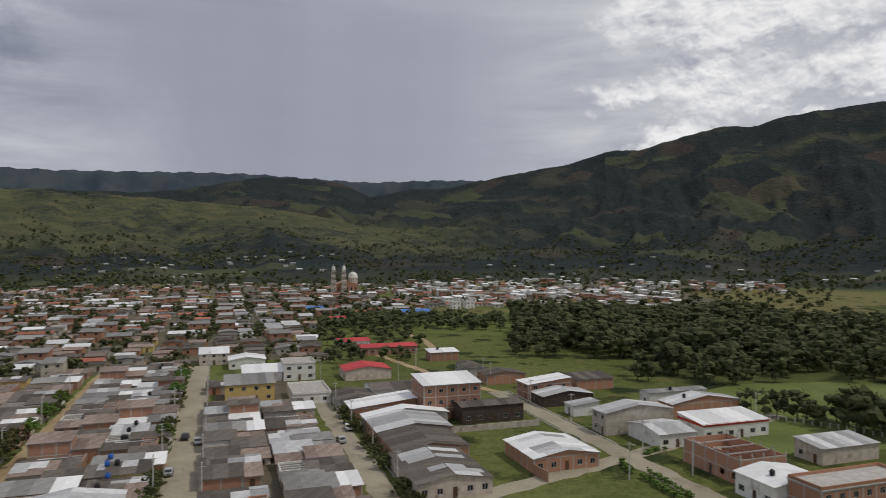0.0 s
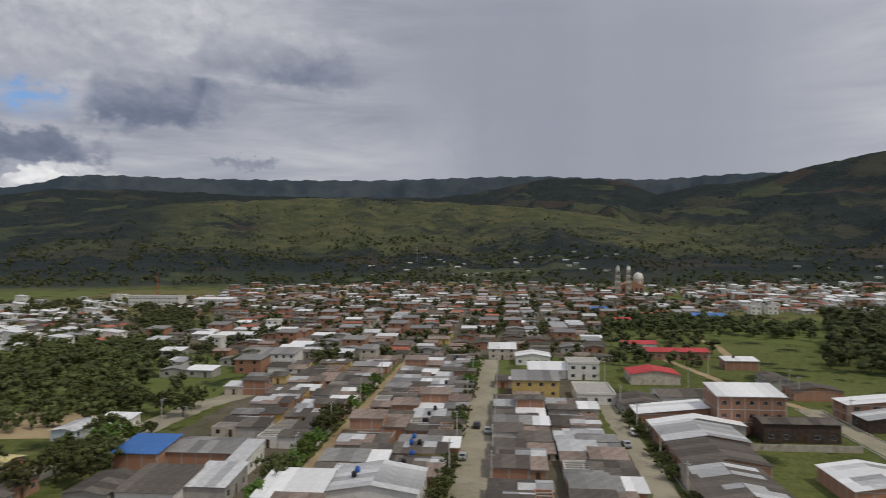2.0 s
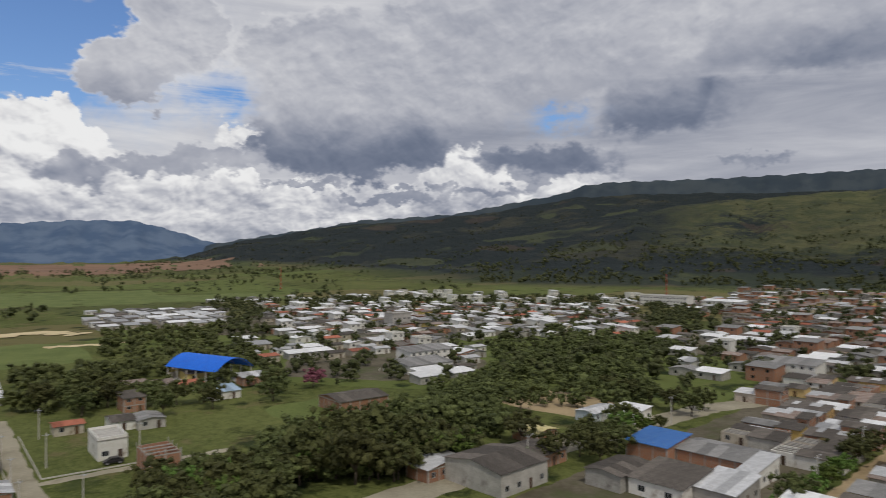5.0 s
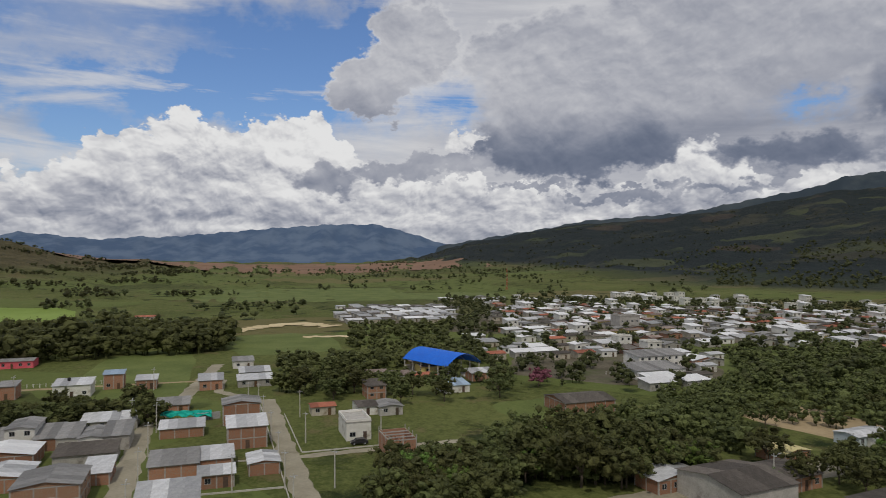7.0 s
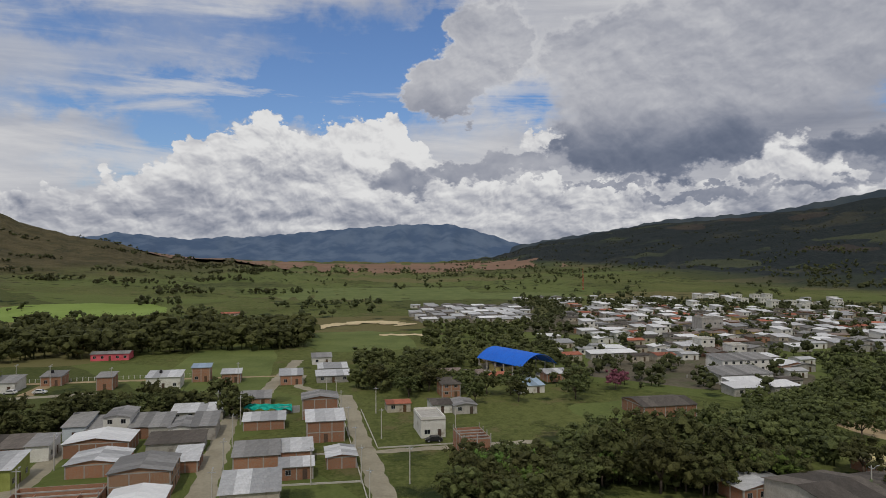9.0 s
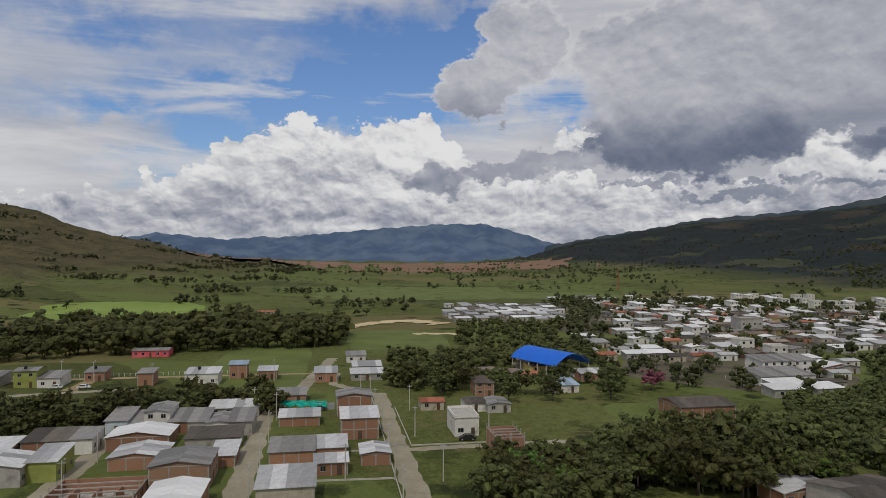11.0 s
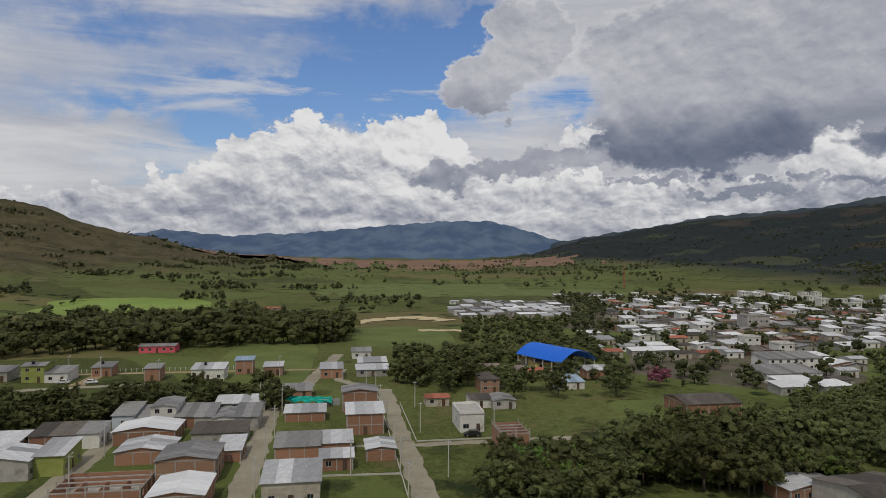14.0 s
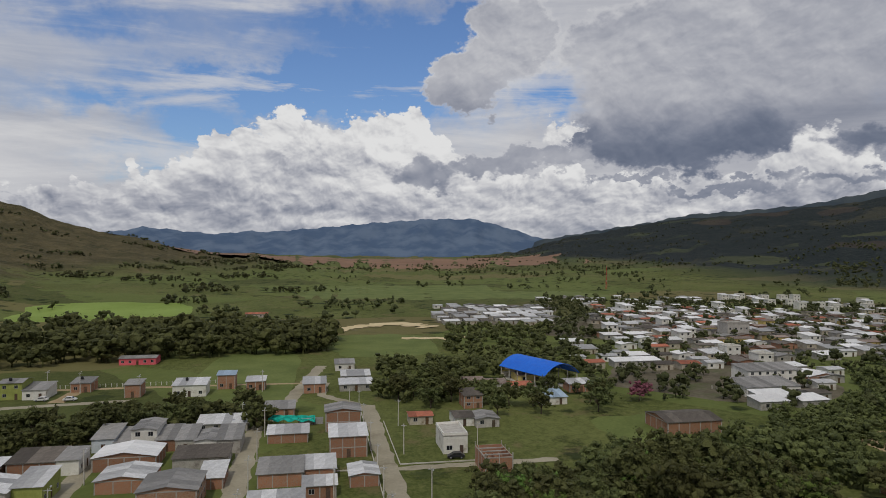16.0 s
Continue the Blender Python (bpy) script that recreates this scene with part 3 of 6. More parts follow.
LAWN = mottled("green_field", (0.085, 0.112, 0.027), (0.145, 0.175, 0.050), 0.05, 0.9, 0.97, 0.0, 0.05, "Position")
CROP = mottled("bright_crop", (0.16, 0.23, 0.04), (0.22, 0.30, 0.07), 0.02, 0.4, 0.97, 0.0, 0.05, "Position")
PLOUGH = mottled("ploughed_plain", (0.17, 0.10, 0.065), (0.24, 0.145, 0.09), 0.004, 0.05, 0.97, 0.0, 0.05, "Position")
TRIM_RED = mottled("red_trim", (0.40, 0.045, 0.03), (0.5, 0.07, 0.05), 1.0)
WOOD = mottled("brown_door", (0.07, 0.045, 0.03), (0.13, 0.08, 0.05), 1.5, 9.0, 0.7, 0.5)
TRUNK = mottled("bark", (0.07, 0.055, 0.04), (0.14, 0.11, 0.085), 1.5, 9.0, 0.95)
BLACK = mottled("black_plastic", (0.015, 0.015, 0.017), (0.03, 0.03, 0.032), 2.0, rough=0.5)
BLUE = mottled("blue_plastic", (0.02, 0.09, 0.35), (0.04, 0.14, 0.45), 2.0, rough=0.5)
STEEL = mottled("galvanised_steel", (0.3, 0.31, 0.32), (0.45, 0.46, 0.47), 2.0, rough=0.5)
GLASS, gt, gb = material("window_glass")
gb.inputs["Base Color"].default_value, gb.inputs["Roughness"].default_value, gb.inputs["Specular IOR Level"].default_value = (0.02, 0.023, 0.027, 1), 0.08, 0.6


# ---- meshes ----
def box(bm, x0, x1, y0, y1, z0, z1):
    v = [bm.verts.new((x, y, z)) for z in (z0, z1) for x, y in ((x0, y0), (x1, y0), (x1, y1), (x0, y1))]
    for f in ((3, 2, 1, 0), (4, 5, 6, 7), (0, 1, 5, 4), (1, 2, 6, 5), (2, 3, 7, 6), (3, 0, 4, 7)):
        bm.faces.new([v[i] for i in f])


def solid(bm, low, high):
    """A closed prism between two rings of corners."""
    n = len(low)
    a, b = [bm.verts.new(p) for p in low], [bm.verts.new(p) for p in high]
    bm.faces.new(a[::-1])
    bm.faces.new(b)
    for i in range(n):
        bm.faces.new((a[i], a[(i + 1) % n], b[(i + 1) % n], b[i]))


def tube(bm, p, q, r0, r1, sides=6):
    p, q = Vector(p), Vector(q)
    w = (q - p).normalized()
    a = w.orthogonal().normalized()
    b = w.cross(a)
    ring = lambda c, r: [c + (a * math.cos(k * math.tau / sides) + b * math.sin(k * math.tau / sides)) * r for k in range(sides)]
    solid(bm, ring(p, r0), ring(q, r1))


def mesh_of(name, bm, mat, smooth=False):
    me = bpy.data.meshes.new(name)
    bmesh.ops.recalc_face_normals(bm, faces=bm.faces)
    bm.to_mesh(me)
    bm.free()
    me.materials.append(mat)
    if smooth:
        me.polygons.foreach_set("use_smooth", [True] * len(me.polygons))
    return me


def part(name, bm, mat, parent, label="", smooth=False):
    ob = new(name, mesh_of(name, bm, mat, smooth) if isinstance(bm, bmesh.types.BMesh) else bm)
    ob.parent = parent
    if label:
        ob["label"] = label
    return ob


def made(fill, *args):
    bm = bmesh.new()
    fill(bm, *args)
    return bm


class Grid:
    """A street grid seen from the hovering place: u runs away along its azimuth, v to the right."""

    def __init__(self, az):
        self.az = az
        a = radians(az)
        self.s, self.c = math.sin(a), math.cos(a)

    def xy(self, u, v):
        return -u * self.s + v * self.c, u * self.c + v * self.s

    def at(self, u, v, z=0.0, turn=0.0):
        x, y = self.xy(u, v)
        return pose(x, y, z, 0, 0, self.az + turn)


G1, G2 = Grid(18.4), Grid(102.6)
HALL_U, HALL_V = 236.0, 81.4      # near corner of the sports hall
TH = 0.18


def run_wall(bm, length, h, holes, put):
    """One wall as blocks round its openings."""
    cuts = sorted({0.0, length, *[a for o in holes for a in o[:2]]})
    for a, b in zip(cuts, cuts[1:]):
        over = sorted([o for o in holes if o[0] <= a + 1e-6 and o[1] >= b - 1e-6], key=lambda o: o[2])
        z = 0.0
        for o in over:
            if o[2] > z + 0.01:
                box(bm, *put(a, b), z, o[2])
            z = o[3]
        if z < h - 0.01:
            box(bm, *put(a, b), z, h)


WINDOW_MESH = {}


def window_meshes(w, h):
    key = (round(w, 1), round(h, 1))
    if key not in WINDOW_MESH:
        bm = bmesh.new()
        for x0, x1, z0, z1 in ((0, w, 0, 0.07), (0, w, h - 0.07, h), (0, 0.07, 0.07, h - 0.07), (w - 0.07, w, 0.07, h - 0.07), (w / 2 - 0.03, w / 2 + 0.03, 0.07, h - 0.07)):
            box(bm, x0, x1, 0.03, 0.10, z0, z1)
        pane = bmesh.new()
        box(pane, 0.05, w - 0.05, 0.06, 0.075, 0.05, h - 0.05)
        WINDOW_MESH[key] = mesh_of("window_frame", bm, STEEL), mesh_of("pane", pane, GLASS)
    return WINDOW_MESH[key]


DOOR_MESH = {}


def door_mesh(w, h):
    key = (round(w, 1), round(h, 1))
    if key not in DOOR_MESH:
        bm = bmesh.new()
        box(bm, 0, w, 0.05, 0.10, 0, h)
        for z0, z1 in ((0.15, h * 0.45), (h * 0.52, h - 0.15)):
            box(bm, 0.12, w - 0.12, 0.03, 0.05, z0, z1)
        DOOR_MESH[key] = mesh_of("door", bm, WOOD)
    return DOOR_MESH[key]


def side_pose(side, w, d, a, z):
    """Pose of something set into a wall: its x along the wall, its y inwards."""
    return {"near": pose(a, 0, z), "far": pose(w - a, d, z, 0, 0, 180), "left": pose(0, d - a, z, 0, 0, -90), "right": pose(w, a, z, 0, 0, 90)}[side]


def water_tank(x, y, z, parent_m, blue=False):
    tank = new("water_tank")
    bm = bmesh.new()
    prof = ((0.42, 0.0), (0.5, 0.08), (0.52, 0.5), (0.5, 0.85), (0.36, 1.0), (0.2, 1.06))
    rings = [[bm.verts.new((r * math.cos(k * math.tau / 12), r * math.sin(k * math.tau / 12), zz)) for k in range(12)] for r, zz in prof]
    for a, b in zip(rings, rings[1:]):
        for k in range(12):
            bm.faces.new((a[k], a[(k + 1) % 12], b[(k + 1) % 12], b[k]))
    bm.faces.new(rings[0][::-1])
    bm.faces.new(rings[-1])
    part("barrel", bm, BLUE if blue else BLACK, tank, smooth=True)
    part("lid", made(tube, (0, 0, 1.05), (0, 0, 1.13), 0.22, 0.2, 10), BLACK, tank)
    tank.matrix_world = parent_m @ pose(x, y, z)
    tagged(tank, ("blue" if blue else "black") + " plastic water tank on a house roof", "water tank", "water tanks")
    return tank


def house_parts(root, w, d, h, wall, roof, sheet, ridge, slope, front, storeys, shell, smart, trim, patch, detail, rng):
    """All parts of one house, in its own frame: x to the right, y away, z up."""
    fh = h / storeys
    holes = {s: [] for s in ("near", "far", "left", "right")}
    size = {"near": w, "far": w, "left": d, "right": d}
    door_w = 0.95
    for s in holes:
        length = size[s]
        if s == "far" or (detail == 0 and s not in ("near", front)):
            continue
        if s != front and not (smart and s == "near"):
            continue
        for k in range(storeys):
            z0 = k * fh
            n = max(1, int(length / (3.0 if s == front else 4.2)))
            if detail == 0:
                n = min(n, 2)
            step = length / n
            for i in range(n):
                c = (i + 0.5) * step
                if s == front and k == 0 and i == n // 2:
                    holes[s].append((c - door_w / 2, c + door_w / 2, 0.0, min(2.1, fh - 0.3), "door"))
                elif not (shell and rng.random() < 0.5):
                    ww = min(1.5 if smart else 1.2, step * 0.5)
                    holes[s].append((c - ww / 2, c + ww / 2, z0 + 0.95, z0 + min(2.1, fh - 0.3), "window"))
    bm = bmesh.new()
    run_wall(bm, w, h, holes["near"], lambda a, b: (a, b, 0, TH))
    run_wall(bm, w, h, holes["far"], lambda a, b: (w - b, w - a, d - TH, d))
    run_wall(bm, d - 2 * TH, h, [(o[0] - TH, o[1] - TH, *o[2:]) for o in holes["left"]], lambda a, b: (0, TH, d - TH - b, d - TH - a))
    run_wall(bm, d - 2 * TH, h, [(o[0] - TH, o[1] - TH, *o[2:]) for o in holes["right"]], lambda a, b: (w - TH, w, TH + a, TH + b))
    for k in range(1, storeys):
        box(bm, TH, w - TH, TH, d - TH, k * fh - 0.12, k * fh)
    pitch = 0.16 if roof == "gable" else 0.10
    if roof == "gable":
        if ridge == "u":
            top = w / 2 * pitch
            for y0 in (0, d - TH):
                solid(bm, [(0, y0, h), (w, y0, h), (w / 2, y0, h + top)], [(0, y0 + TH, h), (w, y0 + TH, h), (w / 2, y0 + TH, h + top)])
        else:
            top = d / 2 * pitch
            for x0 in (0, w - TH):
                solid(bm, [(x0, 0, h), (x0, d, h), (x0, d / 2, h + top)], [(x0 + TH, 0, h), (x0 + TH, d, h), (x0 + TH, d / 2, h + top)])
    elif roof == "shed":
        if slope == "near":
            top = d * pitch
            box(bm, 0, w, d - TH, d, h, h + top)
            for x0 in (0, w - TH):
                solid(bm, [(x0, 0, h), (x0, d, h), (x0, d, h + top)], [(x0 + TH, 0, h), (x0 + TH, d, h), (x0 + TH, d, h + top)])
        else:
            top = w * pitch
            box(bm, w - TH, w, 0, d, h, h + top)
            for y0 in (0, d - TH):
                solid(bm, [(0, y0, h), (w, y0, h), (w, y0, h + top)], [(0, y0 + TH, h), (w, y0 + TH, h), (w, y0 + TH, h + top)])
    part("wall", bm, WALLS[wall], root)
    # openings
    for s, os in holes.items():
        for a, b, z0, z1, what in os:
            m = side_pose(s, w, d, a, z0)
            if what == "door":
                part("door", door_mesh(b - a, z1 - z0), None, root).matrix_basis = m
            elif shell and rng.random() < 0.6:
                continue
            else:
                fr, pa = window_meshes(b - a, z1 - z0)
                win = part("window", fr, None, root)
                win.matrix_basis = m
                part("pane", pa, None, win)
    # confined masonry: pale columns and tie beams stand a little proud
    if detail and wall.startswith("brick"):
        col = mesh_of("column", made(box, -0.12, 0.12, -0.03, 0.08, 0, h + (0.9 if shell and roof == "none" else 0)), CONCRETE)
        for s in ("near", "left", "right"):
            n = max(2, round(size[s] / 3.2))
            for i in range(n + 1):
                a = 0.12 + (size[s] - 0.24) * i / n
                if any(o[0] - 0.15 < a < o[1] + 0.15 for o in holes[s]):
                    continue
                part("column", col, None, root).matrix_basis = side_pose(s, w, d, a, 0)
            for k in range(1, storeys + 1):
                part("tie_beam", made(box, 0.05, size[s] - 0.05, -0.02, 0.08, k * fh - 0.24, k * fh - 0.004), CONCRETE, root).matrix_basis = side_pose(s, w, d, 0, 0)
    if trim:
        for s in ("near", "left"):
            part("fascia", made(box, -0.1, size[s] + 0.1, -0.12, 0.05, h - 0.55, h + 0.1), TRIM_RED, root, "red painted fascia").matrix_basis = side_pose(s, w, d, 0, 0)
    # roof
    ov, th = 0.35, 0.05
    if roof == "flat":
        part("roof", made(box, -0.15, w + 0.15, -0.15, d + 0.15, h, h + 0.18), CONCRETE, root, "concrete slab roof")
        for s in ("near", "far", "left", "right"):
            e = 0.0 if s in ("near", "far") else TH
            part("parapet", made(box, e, size[s] - e, 0.0, TH, h + 0.182, h + 0.75), WALLS[wall], root).matrix_basis = side_pose(s, w, d, 0, 0)
    elif roof == "none":
        part("floor_slab", made(box, TH + 0.01, w - TH - 0.01, TH + 0.01, d - TH - 0.01, 0.02, 0.14), CONCRETE, root)
        for i in range(1, 4):
            x = w * i / 4
            part("partition", made(box, x, x + 0.14, TH + 0.02, d * 0.7, 0.15, h * (0.75 + 0.2 * rng.random())), WALLS[wall], root)
        for i in range(3):
            y = d * (i + 1) / 4
            part("beam", made(box, TH, w - TH, y, y + 0.2, h - 0.25, h - 0.01), CONCRETE, root)
    else:
        planes = []
        if roof == "gable":
            if ridge == "u":
                run, length = w / 2 + ov, d + 2 * ov
                ang = math.atan(pitch)
                planes.append((pose(w / 2, d + ov, h + top + 0.03, 0, 0, 180) @ pose(0, 0, 0, 0, math.degrees(ang), 0), run, length))
                planes.append((pose(w / 2, -ov, h + top + 0.03) @ pose(0, 0, 0, 0, math.degrees(ang), 0), run, length))
            else:
                run, length = d / 2 + ov, w + 2 * ov
                ang = math.atan(pitch)
                planes.append((pose(-ov, d / 2, h + top + 0.03, 0, 0, -90) @ pose(0, 0, 0, 0, math.degrees(ang), 0), run, length))
                planes.append((pose(w + ov, d / 2, h + top + 0.03, 0, 0, 90) @ pose(0, 0, 0, 0, math.degrees(ang), 0), run, length))
        elif slope == "near":
            ang = math.atan(pitch)
            planes.append((pose(-ov, d + ov, h + (d + ov) * pitch + 0.03, 0, 0, -90) @ pose(0, 0, 0, 0, math.degrees(ang), 0), d + 2 * ov, w + 2 * ov))
        else:
            ang = math.atan(pitch)
            planes.append((pose(w + ov, d + ov, h + (w + ov) * pitch + 0.03, 0, 0, 180) @ pose(0, 0, 0, 0, math.degrees(ang), 0), w + 2 * ov, d + 2 * ov))
        for m, run, length in planes:
            run = run / math.cos(math.atan(pitch))
            n = 1 if detail == 0 else max(2, round(length / (2.4 if detail == 1 else 3.2)))
            sw = length / n
            strip = bmesh.new()
            box(strip, 0, run, -0.02, sw + 0.02, 0, th)
            me = mesh_of("roof_sheet", strip, SHEETS[sheet])
            for i in range(n):
                use = me
                if patch and rng.random() < 0.4:
                    alt = bmesh.new()
                    box(alt, 0.1, run * rng.uniform(0.4, 0.9), 0, sw, th + 0.01, th + 0.04)
                    part("roof_patch", alt, SHEETS["zinc"], root, "newer grey replacement sheet").matrix_basis = m @ pose(0, i * sw, 0)
                part("roof_sheet" if n > 1 else "roof", use, None, root).matrix_basis = m @ pose(0, i * sw, 0.012 * (i % 2))
    return top if roof in ("gable", "shed") else 0.0


def house(g, u, v, w, d, h, wall="plaster", roof="gable", sheet="zinc", ridge="u", slope="near", front="near", storeys=1, shell=0, smart=0, trim="", tank=0, patch=0, detail=1):
    rng = random.Random(round(u * 13 + v * 7 + w * 3))
    root = new("house")
    top = house_parts(root, w, d, h, wall, roof, sheet, ridge, slope, front, storeys, shell, smart, trim, patch, detail, rng)
    m = g.at(u, v)
    root.matrix_world = m
    key = roof if roof in ("flat", "none") else sheet
    store = {1: "", 2: "two-storey ", 3: "three-storey "}[storeys]
    tagged(root, ("unfinished " if shell else "") + store + WORDS_WALL[wall] + " with " + WORDS_ROOF[key], "house", "houses")
    for i in range(tank):
        if roof == "gable":
            z = h + top * 0.5 + 0.1
            x, y = (w * 0.25, d * (0.4 + 0.2 * i)) if ridge == "u" else (w * (0.4 + 0.2 * i), d * 0.25)
        else:
            x, y = w * (0.35 + 0.3 * i), d * 0.6
            z = h + (d * 0.6 + 0.5) * 0.10 + 0.08 if roof == "shed" else h + 0.182
        water_tank(x, y, z, m, i == 1)
    return root


def house_kind(w, d, h, wall, roof, sheet, ridge, storeys, front, detail, seed):
    """A house to be repeated."""
    root = new("house")
    house_parts(root, w, d, h, wall, roof, sheet, ridge, "near", front, storeys, 0, 0, "", detail == 2 and seed % 3 == 0, detail, random.Random(seed))
    key = roof if roof in ("flat", "none") else sheet
    return tagged(root, {1: "", 2: "two-storey "}[storeys] + WORDS_WALL[wall] + " with " + WORDS_ROOF[key], "house", "houses of the town")


# ---- trees ----
def leaf_material(name, dark, light, vary=0.3):
    m, t, b = material(name)
    p = place_of(t, "Position")
    n = noise_at(t, p, 2.2, 3.0, 0.7)
    big = noise_at(t, p, 0.12, 3.0, 0.6)
    isl = Val(t, t.nodes.new("ShaderNodeNewGeometry").outputs["Random Per Island"])
    col = blend(t, (n * 0.45 + big * 0.3 + isl * 0.25).ramp(0.3, 0.7), dark, light)
    r = own_random(t)
    h = t.nodes.new("ShaderNodeHueSaturation")
    t.links.new((r * vary * 2 + 1 - vary).s, h.inputs["Value"])
    t.links.new((r * 0.04 + 0.48).s, h.inputs["Hue"])
    t.links.new(col, h.inputs["Color"])
    t.links.new(h.outputs[0], b.inputs["Base Color"])
    b.inputs["Roughness"].default_value = 0.8
    b.inputs["Specular IOR Level"].default_value = 0.15
    bump(t, b, n, 0.35, 0.9)
    return m


LEAF = leaf_material("foliage", (0.040, 0.046, 0.017), (0.112, 0.122, 0.043))
LEAF_FAR = leaf_material("woodland_foliage", (0.034, 0.040, 0.017), (0.086, 0.094, 0.037))
LEAF_BRIGHT = leaf_material("bright_foliage", (0.06, 0.10, 0.02), (0.13, 0.19, 0.045))
LEAF_OLD = leaf_material("dry_foliage", (0.10, 0.05, 0.015), (0.20, 0.11, 0.03))
bm = bmesh.new()
bmesh.ops.create_icosphere(bm, subdivisions=2, radius=1.0)
ICO2 = np.array([v.co[:] for v in bm.verts]), np.array([[v.index for v in f.verts] for f in bm.faces])
bm.free()
bm = bmesh.new()
bmesh.ops.create_icosphere(bm, subdivisions=1, radius=1.0)
ICO1 = np.array([v.co[:] for v in bm.verts]), np.array([[v.index for v in f.verts] for f in bm.faces])
bm.free()


def tri_mesh(name, verts, tris, mat, smooth=True):
    me = bpy.data.meshes.new(name)
    me.vertices.add(len(verts))
    me.vertices.foreach_set("co", np.asarray(verts, np.float32).ravel())
    me.loops.add(len(tris) * 3)
    me.loops.foreach_set("vertex_index", np.asarray(tris, np.int32).ravel())
    me.polygons.add(len(tris))
    me.polygons.foreach_set("loop_start", np.arange(0, len(tris) * 3, 3, dtype=np.int32))
    me.polygons.foreach_set("use_smooth", np.full(len(tris), smooth))
    me.materials.append(mat)
    me.update(calc_edges=True)
    me.validate()
    return me


def clumps(rng, centres, sizes, base):
    """Many uneven leaf clumps as one set of triangles."""
    bv, bt = base
    n = len(centres)
    wob = rng.uniform(0.5, 1.35, (n, len(bv), 1))
    axes = rng.uniform(0.75, 1.25, (n, 1, 3)) * np.array([1, 1, 0.8])
    v = bv[None] * wob * axes * np.asarray(sizes).reshape(n, 1, 1) + np.asarray(centres)[:, None]
    t = bt[None] + (np.arange(n) * len(bv))[:, None, None]
    return v.reshape(-1, 3), t.reshape(-1, 3)


def sprays(rng, centres, sizes):
    """Small loose leaf sprays: single tilted triangles round the clumps."""
    n = len(centres)
    a = rng.normal(size=(n, 3))
    b = rng.normal(size=(n, 3))
    a /= np.linalg.norm(a, axis=1, keepdims=True)
    b /= np.linalg.norm(b, axis=1, keepdims=True)
    s = np.asarray(sizes).reshape(n, 1)
    v = np.stack([centres - a * s, centres + a * s * 0.7 + b * s * 0.5, centres + a * s * 0.4 - b * s * 0.6], 1)
    return v.reshape(-1, 3), np.arange(n * 3).reshape(-1, 3)


def tree_kind(seed, height, spread, mat, trunk_share=0.3, label="broad leafy tree with a dense green crown"):
    rng = np.random.default_rng(seed)
    root = new("tree")
    bm = bmesh.new()
    fork = height * trunk_share
    tube(bm, (0, 0, -0.3), (0.1, 0.05, fork), height * 0.032, height * 0.022, 7)
    heads = []
    for k in range(6):
        a = k * math.tau / 6 + rng.uniform(-0.3, 0.3)
        rr = spread * rng.uniform(0.35, 0.62)
        tip = (rr * math.cos(a), rr * math.sin(a), height * rng.uniform(0.52, 0.78))
        mid = (tip[0] * 0.45, tip[1] * 0.45, fork + (tip[2] - fork) * 0.6)
        tube(bm, (0.1, 0.05, fork - 0.05), mid, height * 0.016, height * 0.011, 5)
        tube(bm, mid, tip, height * 0.011, height * 0.004, 5)
        heads.append(tip)
    heads.append((0, 0, height * 0.82))
    part("trunk", bm, TRUNK, root, smooth=True)
    cs, ss = [], []
    for hx, hy, hz in heads:
        for _ in range(10):
            o = rng.normal(size=3) * np.array([0.25, 0.25, 0.13]) * np.array([spread, spread, height])
            cs.append((hx + o[0], hy + o[1], min(max(hz + o[2], height * (trunk_share + 0.08)), height * 0.98)))
            ss.append(spread * rng.uniform(0.09, 0.18))
    cs, ss = np.array(cs), np.array(ss)
    v1, t1 = clumps(rng, cs, ss, ICO1)
    pick = rng.integers(0, len(cs), 1500)
    d = rng.normal(size=(1500, 3))
    d /= np.linalg.norm(d, axis=1, keepdims=True)
    v2, t2 = sprays(rng, cs[pick] + d * (ss[pick] * rng.uniform(0.75, 1.45, 1500))[:, None], rng.uniform(0.16, 0.38, 1500) * (spread / 5) ** 0.5)
    part("crown", tri_mesh("crown", np.concatenate([v1, v2]), np.concatenate([t1, t2 + len(v1)]), mat, False), None, root)
    return tagged(root, label, "tree", "trees")


def clear_of_houses(spots):
    """The places that lie outside every house and the sports hall."""
    u, v = inverse(G1, spots[:, 0], spots[:, 1])
    keep = np.ones(len(spots), bool)
    for u0, u1, v0, v1 in NEAR_BOXES:
        keep &= ~((u > u0 - 1) & (u < u1 + 1) & (v > v0 - 1) & (v < v1 + 1))
    hu, hv = inverse(G2, spots[:, 0], spots[:, 1])
    a, b = hu - HALL_U, hv - HALL_V
    x, y = a * 0.365 + b * 0.93, a * 0.93 - b * 0.365
    return spots[keep & ~((x > -4) & (x < 21) & (y > -4) & (y < 30))]


